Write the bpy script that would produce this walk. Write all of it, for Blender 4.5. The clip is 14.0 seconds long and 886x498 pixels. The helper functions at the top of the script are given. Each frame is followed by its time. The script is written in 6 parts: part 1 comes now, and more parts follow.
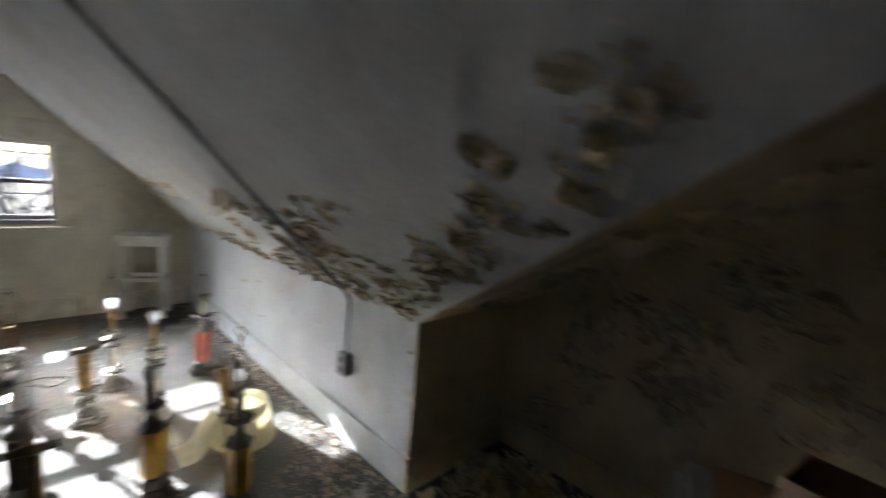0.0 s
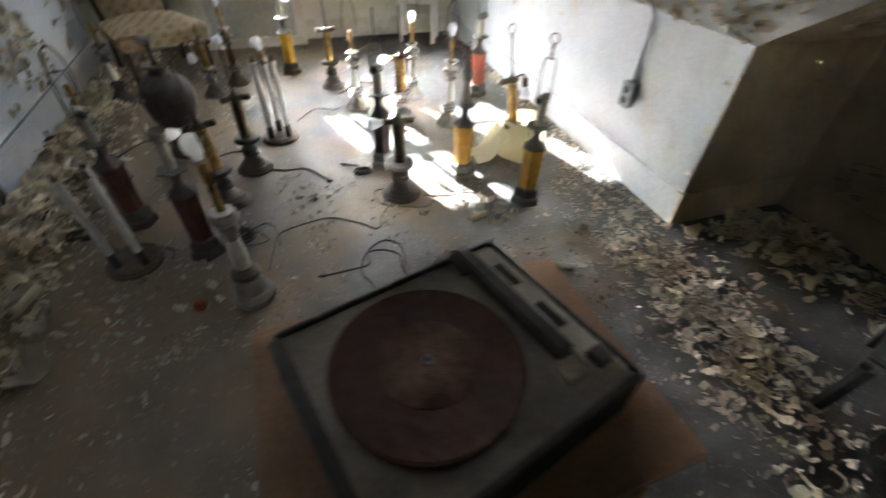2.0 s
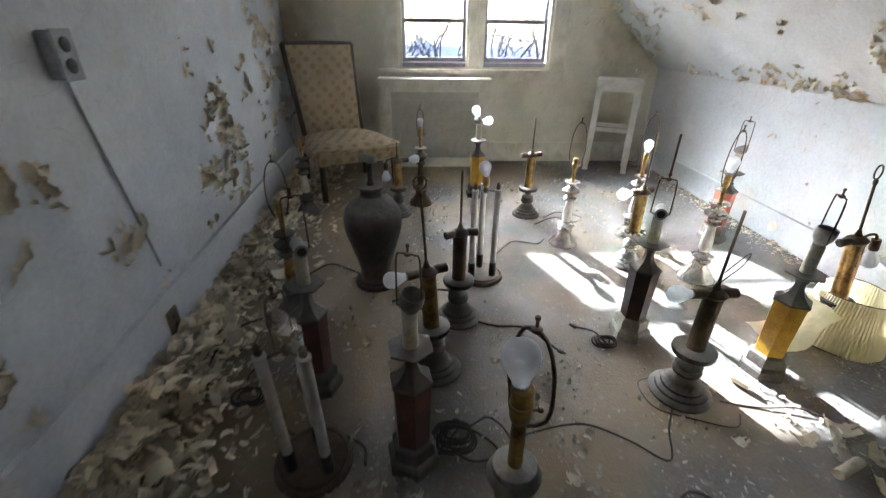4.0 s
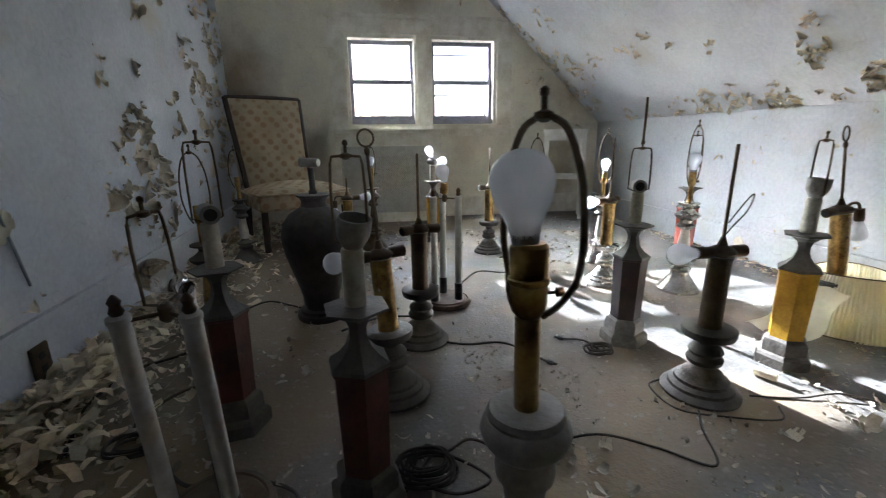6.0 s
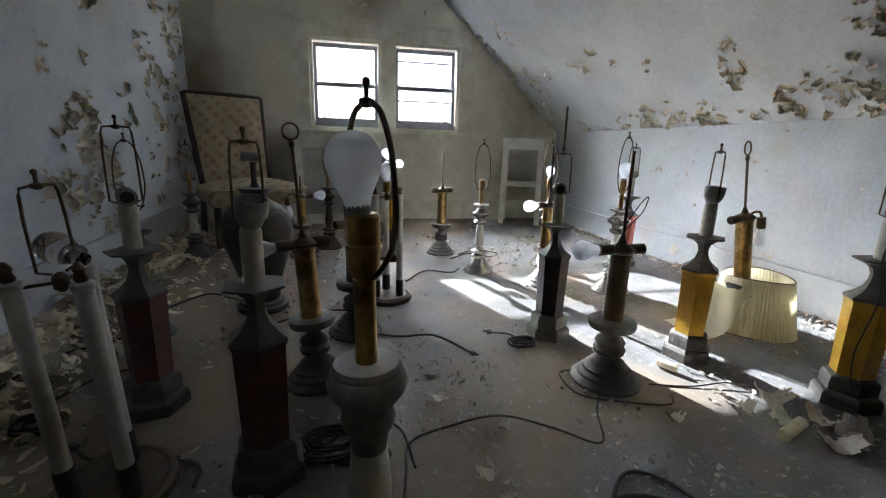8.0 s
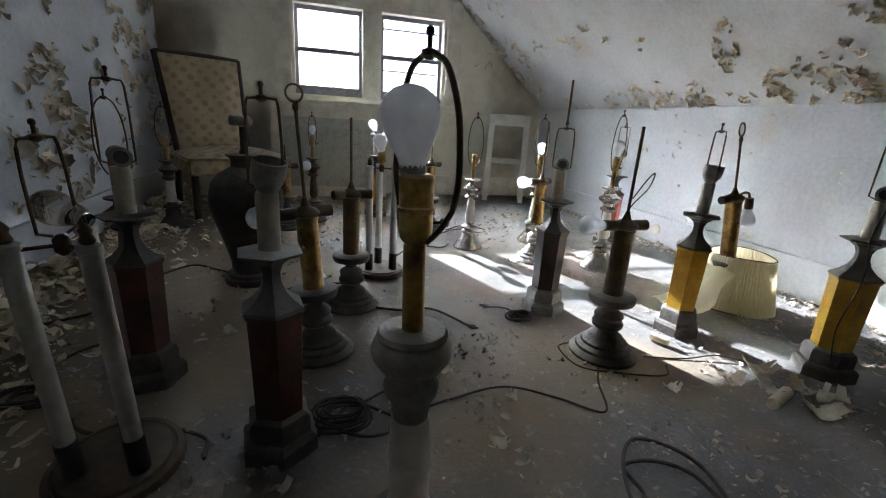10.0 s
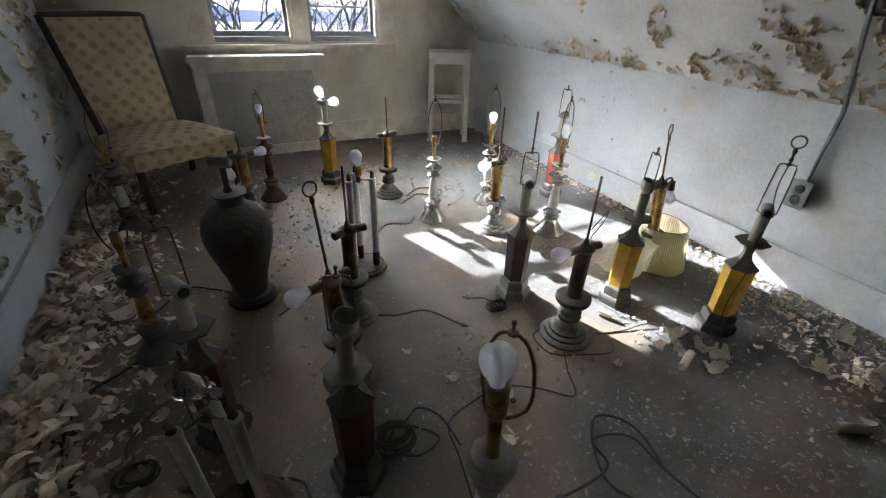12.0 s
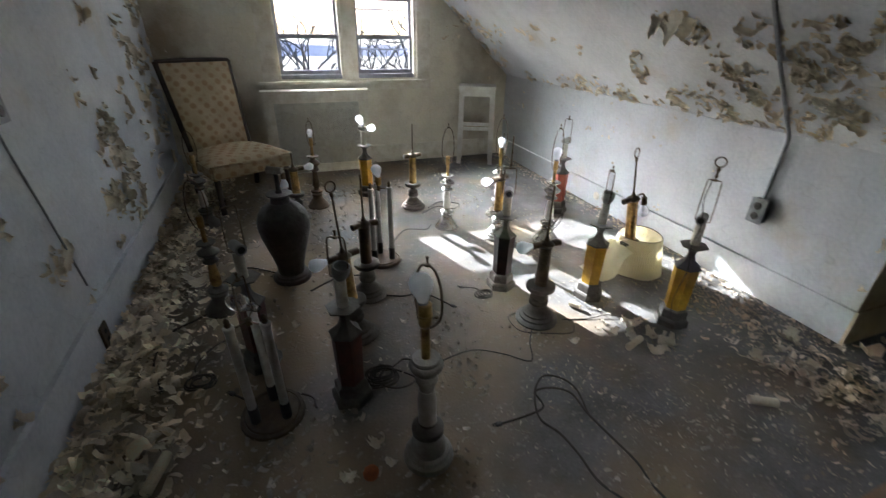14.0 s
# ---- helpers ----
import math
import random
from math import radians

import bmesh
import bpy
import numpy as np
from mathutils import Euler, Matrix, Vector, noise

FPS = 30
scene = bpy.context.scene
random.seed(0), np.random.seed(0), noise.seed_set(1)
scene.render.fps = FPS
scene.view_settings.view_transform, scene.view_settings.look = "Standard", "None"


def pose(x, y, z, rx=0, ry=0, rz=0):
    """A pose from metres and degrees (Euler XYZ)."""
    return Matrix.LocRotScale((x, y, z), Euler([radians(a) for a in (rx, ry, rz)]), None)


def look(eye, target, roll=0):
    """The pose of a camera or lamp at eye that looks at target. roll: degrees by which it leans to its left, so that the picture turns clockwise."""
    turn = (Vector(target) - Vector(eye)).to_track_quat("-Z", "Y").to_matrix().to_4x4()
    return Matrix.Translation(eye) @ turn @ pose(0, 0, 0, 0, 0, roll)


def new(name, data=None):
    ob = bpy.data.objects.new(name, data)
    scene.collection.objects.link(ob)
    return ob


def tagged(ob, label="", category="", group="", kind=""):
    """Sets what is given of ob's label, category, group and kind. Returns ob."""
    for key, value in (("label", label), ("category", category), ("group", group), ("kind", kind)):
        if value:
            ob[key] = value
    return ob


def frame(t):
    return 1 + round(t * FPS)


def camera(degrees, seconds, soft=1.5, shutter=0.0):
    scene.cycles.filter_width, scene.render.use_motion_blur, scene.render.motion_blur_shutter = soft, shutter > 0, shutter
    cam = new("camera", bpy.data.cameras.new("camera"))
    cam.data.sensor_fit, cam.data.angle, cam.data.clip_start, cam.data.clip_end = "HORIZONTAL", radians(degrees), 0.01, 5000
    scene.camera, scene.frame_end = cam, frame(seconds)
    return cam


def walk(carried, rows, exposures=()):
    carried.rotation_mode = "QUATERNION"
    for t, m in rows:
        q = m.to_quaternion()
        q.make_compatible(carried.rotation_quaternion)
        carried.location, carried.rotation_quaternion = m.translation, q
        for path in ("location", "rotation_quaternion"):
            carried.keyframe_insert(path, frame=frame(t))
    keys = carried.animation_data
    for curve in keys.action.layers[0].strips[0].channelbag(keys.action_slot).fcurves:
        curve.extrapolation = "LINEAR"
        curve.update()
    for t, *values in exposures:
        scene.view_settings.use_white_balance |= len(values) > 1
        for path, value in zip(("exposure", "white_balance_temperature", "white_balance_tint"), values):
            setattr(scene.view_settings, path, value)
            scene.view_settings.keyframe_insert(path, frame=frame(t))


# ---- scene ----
cam = camera(92.6, 14.0, soft=1.05, shutter=0.5)
PATH = [
    (0, (-1.52, -1.129, 1.789), (-0.111, 0.259, 1.488), 5.0),
    (0.5, (-1.35, -1.393, 1.79), (0.359, -0.456, 1.34), 0.9),
    (0.7, (-1.376, -1.489, 1.773), (0.305, -0.523, 1.275), 1.6),
    (1, (-1.478, -1.524, 1.798), (0.0, -0.328, 1.176), 1.8),
    (1.2, (-1.534, -1.389, 1.769), (-0.271, -0.016, 1.041), 3.3),
    (1.5, (-1.724, -1.243, 1.68), (-0.853, 0.31, 0.771), 2.4),
    (1.8, (-1.904, -1.143, 1.609), (-1.323, 0.353, 0.419), 1.2),
    (2, (-2.003, -1.049, 1.586), (-1.524, 0.368, 0.259), 2.1),
    (2.2, (-2.162, -0.97, 1.57), (-1.765, 0.451, 0.22), 4.7),
    (2.5, (-2.242, -0.81, 1.549), (-2.095, 0.663, 0.204), 4.0),
    (3, (-2.475, -0.505, 1.544), (-2.64, 1.131, 0.404), 1.0),
    (3.5, (-2.597, -0.248, 1.497), (-2.739, 1.362, 0.319), -0.2),
    (3.7, (-2.639, -0.126, 1.457), (-2.618, 1.55, 0.365), 1.6),
    (5.8, (-2.64, 0.109, 0.872), (-2.355, 2.019, 0.352), -1.0),
    (6, (-2.623, 0.096, 0.867), (-2.311, 2.006, 0.361), -0.7),
    (6.5, (-2.573, 0.064, 0.862), (-2.201, 1.966, 0.368), -1.4),
    (7, (-2.521, 0.026, 0.847), (-2.099, 1.921, 0.367), 0.5),
    (7.5, (-2.481, 0.0, 0.843), (-2.037, 1.895, 0.38), 1.3),
    (8, (-2.452, -0.027, 0.836), (-2.03, 1.871, 0.366), 1.6),
    (8.2, (-2.443, -0.04, 0.839), (-2.051, 1.864, 0.366), 1.9),
    (9.3, (-2.523, -0.003, 0.823), (-2.036, 1.865, 0.304), 2.5),
    (10.3, (-2.596, 0.044, 0.806), (-2.026, 1.876, 0.228), 3.3),
    (10.5, (-2.631, 0.085, 0.806), (-1.995, 1.893, 0.22), 1.3),
    (11, (-2.678, 0.141, 0.974), (-1.628, 1.67, 0.226), 0.9),
    (11.5, (-2.798, 0.156, 1.243), (-1.974, 1.665, 0.223), -0.4),
    (12, (-2.837, 0.085, 1.438), (-2.048, 1.614, 0.418), 2.2),
    (12.5, (-2.814, -0.075, 1.505), (-2.084, 1.506, 0.522), 0.6),
    (13, (-2.808, -0.272, 1.545), (-2.16, 1.373, 0.611), -0.6),
    (13.5, (-2.823, -0.43, 1.566), (-2.29, 1.291, 0.697), 1.3),
    (14, (-2.772, -0.536, 1.547), (-2.176, 1.136, 0.627), 1.0),
]
EXPOSURE = [(0, 2.63, 5810), (0.3, 3.25, 5860), (0.5, 3.7, 5890), (0.7, 4.15, 5910), (1.0, 3.95, 5860), (1.5, 3.43, 5710), (2.0, 3.71, 5810), (2.5, 3.88, 5760),
            (3.0, 3.56, 5710), (3.7, 3.46, 5660), (5.8, 3.06, 5460), (7.0, 2.86, 5460), (8.0, 2.66, 5460), (10.5, 2.71, 5530), (11.0, 2.61, 5560), (11.6, 2.68, 5610),
            (12.5, 2.81, 5660), (14, 2.81, 5660)]
walk(cam, [(t, look(eye, target, roll)) for t, eye, target, roll in PATH], [(t, stops, kelvin, 9) for t, stops, kelvin in EXPOSURE])

# ---- light: low winter sun through the two windows, sky outside ----
SUN_WAY = Vector((0.35, -1.0, -0.457)).normalized()
world = bpy.data.worlds.new("sky")
scene.world = world
world.use_nodes = True
wn = world.node_tree
sky = wn.nodes.new("ShaderNodeTexSky")
sky.sky_type = 'NISHITA'
sky.sun_disc = False
sky.sun_elevation = math.asin(-SUN_WAY.z)
sky.sun_rotation = math.atan2(-SUN_WAY.x, -SUN_WAY.y)
sky.air_density, sky.dust_density = 1.0, 2.0
wn.links.new(sky.outputs[0], wn.nodes["Background"].inputs[0])
wn.nodes["Background"].inputs[1].default_value = 0.115

sun = new("sun", bpy.data.lights.new("sun", 'SUN'))
sun.data.energy, sun.data.angle, sun.data.color = 5.0, radians(0.5), (1.0, 0.96, 0.90)
sun.matrix_world = look((-5, 14, 6), Vector((-5, 14, 6)) + SUN_WAY)


# ---- materials ----
def rough_mat(name, color, second=None, scale=6.0, rough=0.7, metal=0.0, bump=0.25, grain=90.0, dust=0.0,
              spec=0.4, contrast=(0.38, 0.66), per_object=0.0, island=0.0):
    """A surface of two colours at a coarse scale, a fine grain in tone and relief, and dust on faces that look up."""
    m = bpy.data.materials.new(name)
    m.use_nodes = True
    t = m.node_tree
    n, l = t.nodes, t.links
    b = n["Principled BSDF"]
    tc = n.new("ShaderNodeNewGeometry")
    coarse = n.new("ShaderNodeTexNoise")
    coarse.inputs["Scale"].default_value = scale
    coarse.inputs["Detail"].default_value = 6
    coarse.inputs["Roughness"].default_value = 0.62
    l.new(tc.outputs["Position"], coarse.inputs["Vector"])
    ramp = n.new("ShaderNodeValToRGB")
    ramp.color_ramp.elements[0].position, ramp.color_ramp.elements[1].position = contrast
    ramp.color_ramp.elements[0].color = (*color, 1)
    ramp.color_ramp.elements[1].color = (*(second or [c * 0.72 for c in color]), 1)
    l.new(coarse.outputs["Fac"], ramp.inputs["Fac"])
    fine = n.new("ShaderNodeTexNoise")
    fine.inputs["Scale"].default_value = grain
    fine.inputs["Detail"].default_value = 4
    l.new(tc.outputs["Position"], fine.inputs["Vector"])
    mul = n.new("ShaderNodeMixRGB")
    mul.blend_type = 'OVERLAY'
    mul.inputs["Fac"].default_value = 0.35
    l.new(ramp.outputs["Color"], mul.inputs[1])
    l.new(fine.outputs["Fac"], mul.inputs[2])
    col = mul.outputs["Color"]
    if per_object or island:
        hsv = n.new("ShaderNodeHueSaturation")
        mr = n.new("ShaderNodeMapRange")
        amount = per_object or island
        mr.inputs["To Min"].default_value, mr.inputs["To Max"].default_value = 1 - amount, 1 + amount
        if island:
            l.new(tc.outputs["Random Per Island"], mr.inputs["Value"])
        else:
            oi = n.new("ShaderNodeObjectInfo")
            l.new(oi.outputs["Random"], mr.inputs["Value"])
        l.new(mr.outputs["Result"], hsv.inputs["Value"])
        l.new(col, hsv.inputs["Color"])
        col = hsv.outputs["Color"]
    rough_out = None
    if dust:
        sep = n.new("ShaderNodeSeparateXYZ")
        l.new(tc.outputs["Normal"], sep.inputs[0])
        up = n.new("ShaderNodeMapRange")
        up.inputs["From Min"].default_value, up.inputs["From Max"].default_value = 0.0, 0.85
        up.inputs["To Min"].default_value, up.inputs["To Max"].default_value = 0.12 * dust, dust
        l.new(sep.outputs["Z"], up.inputs["Value"])
        patch = n.new("ShaderNodeTexNoise")
        patch.inputs["Scale"].default_value = 25
        l.new(tc.outputs["Position"], patch.inputs["Vector"])
        amt = n.new("ShaderNodeMath")
        amt.operation = 'MULTIPLY'
        l.new(up.outputs["Result"], amt.inputs[0])
        pm = n.new("ShaderNodeMapRange")
        pm.inputs["From Min"].default_value, pm.inputs["From Max"].default_value = 0.3, 0.65
        pm.inputs["To Min"].default_value = 0.5
        l.new(patch.outputs["Fac"], pm.inputs["Value"])
        l.new(pm.outputs["Result"], amt.inputs[1])
        dm = n.new("ShaderNodeMixRGB")
        dm.inputs[2].default_value = (0.36, 0.34, 0.31, 1)
        l.new(amt.outputs[0], dm.inputs["Fac"])
        l.new(col, dm.inputs[1])
        col = dm.outputs["Color"]
        rr = n.new("ShaderNodeMapRange")
        rr.inputs["To Min"].default_value, rr.inputs["To Max"].default_value = rough, 0.95
        l.new(amt.outputs[0], rr.inputs["Value"])
        rough_out = rr.outputs["Result"]
        if metal:
            mm = n.new("ShaderNodeMapRange")
            mm.inputs["To Min"].default_value, mm.inputs["To Max"].default_value = metal, 0.0
            l.new(amt.outputs[0], mm.inputs["Value"])
            l.new(mm.outputs["Result"], b.inputs["Metallic"])
    l.new(col, b.inputs["Base Color"])
    if rough_out:
        l.new(rough_out, b.inputs["Roughness"])
    else:
        b.inputs["Roughness"].default_value = rough
    if metal and not dust:
        b.inputs["Metallic"].default_value = metal
    b.inputs["Specular IOR Level"].default_value = spec
    if bump:
        bp = n.new("ShaderNodeBump")
        bp.inputs["Strength"].default_value = bump
        bp.inputs["Distance"].default_value = 0.01
        l.new(fine.outputs["Fac"], bp.inputs["Height"])
        l.new(bp.outputs["Normal"], b.inputs["Normal"])
    return m


def stained_paint(name, color, stain, grime, stain_at=(0.56, 0.72), stain_scale=1.6, bump=0.3):
    """Old wall paint: broad water stains, finer grime and hairline cracks."""
    m = rough_mat(name, color, [c * 0.86 for c in color], scale=2.2, rough=0.75, bump=bump, grain=45, spec=0.25)
    n, l = m.node_tree.nodes, m.node_tree.links
    b = n["Principled BSDF"]
    src = b.inputs["Base Color"].links[0].from_socket
    geo = n.new("ShaderNodeNewGeometry")
    for col, scale, lo, hi, most in ((stain, stain_scale, *stain_at, 0.75), (grime, 9.0, 0.56, 0.74, 0.45)):
        ns = n.new("ShaderNodeTexNoise")
        ns.inputs["Scale"].default_value, ns.inputs["Detail"].default_value = scale, 7
        ns.inputs["Roughness"].default_value = 0.6
        l.new(geo.outputs["Position"], ns.inputs["Vector"])
        mr = n.new("ShaderNodeMapRange")
        mr.inputs["From Min"].default_value, mr.inputs["From Max"].default_value = lo, hi
        mr.inputs["To Max"].default_value = most
        l.new(ns.outputs["Fac"], mr.inputs["Value"])
        mx = n.new("ShaderNodeMixRGB")
        mx.inputs[2].default_value = (*col, 1)
        l.new(mr.outputs["Result"], mx.inputs["Fac"])
        l.new(src, mx.inputs[1])
        src = mx.outputs["Color"]
    vor = n.new("ShaderNodeTexVoronoi")
    vor.feature = 'DISTANCE_TO_EDGE'
    vor.inputs["Scale"].default_value = 3.1
    warp = n.new("ShaderNodeTexNoise")
    warp.inputs["Scale"].default_value = 3.0
    l.new(geo.outputs["Position"], warp.inputs["Vector"])
    add = n.new("ShaderNodeVectorMath")
    add.operation = 'MULTIPLY_ADD'
    add.inputs[1].default_value = (0.5, 0.5, 0.5)
    l.new(warp.outputs["Color"], add.inputs[0])
    l.new(geo.outputs["Position"], add.inputs[2])
    l.new(add.outputs[0], vor.inputs["Vector"])
    cr = n.new("ShaderNodeMapRange")
    cr.inputs["From Max"].default_value = 0.008
    cr.inputs["To Min"].default_value, cr.inputs["To Max"].default_value = 0.22, 0.0
    l.new(vor.outputs["Distance"], cr.inputs["Value"])
    mx = n.new("ShaderNodeMixRGB")
    mx.inputs[2].default_value = (*[c * 0.35 for c in color], 1)
    l.new(cr.outputs["Result"], mx.inputs["Fac"])
    l.new(src, mx.inputs[1])
    l.new(mx.outputs["Color"], b.inputs["Base Color"])
    return m


M_WALL = stained_paint("wall_paint", (0.70, 0.72, 0.74), (0.58, 0.52, 0.42), (0.54, 0.52, 0.49), (0.60, 0.78), bump=0.16)
M_CREAM = stained_paint("cream_paint", (0.82, 0.78, 0.65), (0.60, 0.52, 0.38), (0.60, 0.55, 0.44), (0.58, 0.80), 1.1)


def damp(m, spots, color):
    """Brown damp blooms with ragged edges at given places: (x, y, z, reach)."""
    n, l = m.node_tree.nodes, m.node_tree.links
    b = n["Principled BSDF"]
    src = b.inputs["Base Color"].links[0].from_socket
    geo = n.new("ShaderNodeNewGeometry")
    ns = n.new("ShaderNodeTexNoise")
    ns.inputs["Scale"].default_value, ns.inputs["Detail"].default_value = 5.0, 7
    l.new(geo.outputs["Position"], ns.inputs["Vector"])
    for x, y, z, reach in spots:
        d = n.new("ShaderNodeVectorMath")
        d.operation = 'DISTANCE'
        d.inputs[1].default_value = (x, y, z)
        l.new(geo.outputs["Position"], d.inputs[0])
        ad = n.new("ShaderNodeMath")
        ad.operation = 'MULTIPLY_ADD'
        ad.inputs[1].default_value = reach * 1.4
        l.new(ns.outputs["Fac"], ad.inputs[0])
        l.new(d.outputs["Value"], ad.inputs[2])
        mr = n.new("ShaderNodeMapRange")
        mr.inputs["From Min"].default_value, mr.inputs["From Max"].default_value = reach * 0.75, reach * 1.75
        mr.inputs["To Min"].default_value, mr.inputs["To Max"].default_value = 0.75, 0.0
        l.new(ad.outputs[0], mr.inputs["Value"])
        mx = n.new("ShaderNodeMixRGB")
        mx.inputs[2].default_value = (*color, 1)
        l.new(mr.outputs["Result"], mx.inputs["Fac"])
        l.new(src, mx.inputs[1])
        src = mx.outputs["Color"]
    l.new(src, b.inputs["Base Color"])


damp(M_CREAM, ((-0.35, 4.87, 1.30, 0.45), (-0.45, 4.87, 0.45, 0.40), (-3.9, 4.87, 1.45, 0.50), (-3.5, 4.87, 0.65, 0.45), (-2.2, 4.87, 2.35, 0.35)), (0.25, 0.175, 0.09))
M_DORMER = stained_paint("dormer_paint", (0.80, 0.68, 0.46), (0.44, 0.34, 0.20), (0.42, 0.36, 0.26), (0.48, 0.68), 1.4)
M_PLASTER = rough_mat("bare_plaster", (0.68, 0.60, 0.45), (0.54, 0.42, 0.26), scale=14, rough=0.9, bump=0.6, grain=60, spec=0.15)
M_FLAKE = rough_mat("paint_flake", (0.78, 0.73, 0.62), (0.66, 0.57, 0.42), scale=7, rough=0.75, bump=0.2, grain=120, spec=0.25, island=0.28)
M_FLAKE_DULL = rough_mat("dull_flake", (0.78, 0.70, 0.53), (0.64, 0.54, 0.37), scale=7, rough=0.85, bump=0.2, grain=120, spec=0.2, island=0.3)
M_CHIP = rough_mat("fallen_chip", (0.86, 0.78, 0.61), (0.64, 0.52, 0.35), scale=3, rough=0.85, bump=0.2, grain=120, spec=0.2, island=0.35)
M_CHIP_PALE = rough_mat("fallen_chip_pale", (0.70, 0.63, 0.53), (0.52, 0.40, 0.27), scale=3, rough=0.85, bump=0.2, grain=120, spec=0.2, island=0.4)
# bare plaster browned so its colour carries the shadow under curled paint
M_DIMPLASTER = rough_mat("brown_plaster_for_shade", (0.46, 0.36, 0.22), (0.32, 0.23, 0.13), scale=14, rough=0.9, bump=0.6, grain=60, spec=0.15)
M_LITTER = rough_mat("dusty_chip", (0.50, 0.45, 0.37), (0.30, 0.25, 0.18), scale=3, rough=0.85, bump=0.2, grain=120, spec=0.2, island=0.4)
M_TRIM = rough_mat("cream_trim", (0.82, 0.79, 0.70), (0.64, 0.59, 0.47), scale=8, rough=0.55, bump=0.15, grain=60)
M_SASH = rough_mat("grey_sash", (0.30, 0.30, 0.34), (0.22, 0.21, 0.24), scale=14, rough=0.6, bump=0.2, grain=90)
M_WHITE = rough_mat("white_enamel", (0.86, 0.85, 0.81), (0.72, 0.69, 0.62), scale=10, rough=0.45, bump=0.12, grain=70)
M_GRILLE = rough_mat("grille_paint", (0.58, 0.58, 0.52), (0.47, 0.46, 0.40), scale=20, rough=0.6, bump=0.1)
M_HOLE = rough_mat("dark_recess", (0.05, 0.05, 0.045), scale=12, rough=0.9, bump=0)
M_STEEL = rough_mat("galvanized", (0.34, 0.36, 0.38), (0.24, 0.25, 0.27), scale=20, rough=0.5, metal=0.7, bump=0.1, dust=0.4)
M_BLACK = rough_mat("black_metal", (0.035, 0.033, 0.032), (0.06, 0.055, 0.05), scale=20, rough=0.5, bump=0.15, dust=0.3)
M_CORD = rough_mat("dark_cord", (0.03, 0.025, 0.022), (0.06, 0.045, 0.03), scale=10, rough=0.7, bump=0, dust=0.1)
M_BRASS = rough_mat("aged_brass", (0.54, 0.36, 0.13), (0.17, 0.10, 0.04), scale=20, rough=0.30, metal=1.0, bump=0.1, dust=0.16)
M_DARKBRASS = rough_mat("tarnished_brass", (0.16, 0.11, 0.06), (0.08, 0.055, 0.035), scale=16, rough=0.45, metal=0.6, bump=0.15, dust=0.18)
M_PEWTER = rough_mat("dusty_pewter", (0.145, 0.13, 0.115), (0.085, 0.075, 0.065), scale=18, rough=0.5, metal=0.35, bump=0.2, dust=0.24)
M_PALE = rough_mat("pale_pewter", (0.42, 0.41, 0.38), (0.26, 0.24, 0.21), scale=18, rough=0.42, metal=0.3, bump=0.2, dust=0.6)
M_SILVER = rough_mat("worn_silver", (0.66, 0.64, 0.60), (0.36, 0.34, 0.31), scale=18, rough=0.18, metal=0.85, bump=0.08, dust=0.14)
M_RED = rough_mat("oxblood_lacquer", (0.14, 0.042, 0.027), (0.06, 0.024, 0.018), scale=12, rough=0.42, bump=0.12, dust=0.2)
M_YELLOW = rough_mat("amber_lacquer", (0.68, 0.40, 0.03), (0.48, 0.25, 0.02), scale=10, rough=0.35, bump=0.08, dust=0.12)
M_ROSE = rough_mat("rose_lacquer", (0.50, 0.12, 0.07), (0.34, 0.08, 0.05), scale=12, rough=0.45, bump=0.1, dust=0.4)
M_PURPLE = rough_mat("dark_lacquer", (0.075, 0.035, 0.035), (0.03, 0.02, 0.022), scale=12, rough=0.4, bump=0.1, dust=0.2)
M_CANDLE = rough_mat("ivory_tube", (0.64, 0.61, 0.50), (0.48, 0.44, 0.33), scale=24, rough=0.5, bump=0.08, dust=0.3)
M_TUBE = rough_mat("white_tube", (0.76, 0.75, 0.70), (0.62, 0.59, 0.52), scale=24, rough=0.4, bump=0.08, dust=0.3)
M_VASE = rough_mat("dark_ceramic", (0.070, 0.058, 0.050), (0.035, 0.028, 0.026), scale=22, rough=0.45, bump=0.5, grain=40, dust=0.55)
M_WOODTOP = rough_mat("oak_veneer", (0.36, 0.19, 0.08), (0.24, 0.12, 0.05), scale=9, rough=0.5, bump=0.15, dust=0.2)
M_TVTOP = rough_mat("brown_hardboard", (0.29, 0.145, 0.075), (0.21, 0.10, 0.052), scale=3, rough=0.6, bump=0.1, dust=0.1)
M_GREY = rough_mat("grey_plastic", (0.33, 0.32, 0.30), (0.24, 0.23, 0.21), scale=7, rough=0.55, bump=0.1, dust=0.3)
M_CARD = rough_mat("cardboard", (0.28, 0.14, 0.075), (0.20, 0.10, 0.05), scale=5, rough=0.85, bump=0.15)
M_PINK = rough_mat("pink_board", (0.62, 0.40, 0.30), (0.54, 0.33, 0.24), scale=5, rough=0.7, bump=0.1)
M_RUST = rough_mat("rusty_platter", (0.13, 0.05, 0.022), (0.06, 0.024, 0.013), scale=16, rough=0.85, bump=0.5, grain=50, dust=0.15)
M_PANEL = rough_mat("pale_panel", (0.74, 0.69, 0.58), (0.52, 0.47, 0.38), scale=12, rough=0.6, bump=0.15, dust=0.3)
M_WORN = rough_mat("worn_felt", (0.26, 0.16, 0.10), (0.07, 0.03, 0.016), scale=9, rough=0.9, bump=0.4, grain=50)
M_DECK = rough_mat("dusty_deck", (0.50, 0.45, 0.36), (0.30, 0.26, 0.20), scale=10, rough=0.7, bump=0.2, dust=0.3)
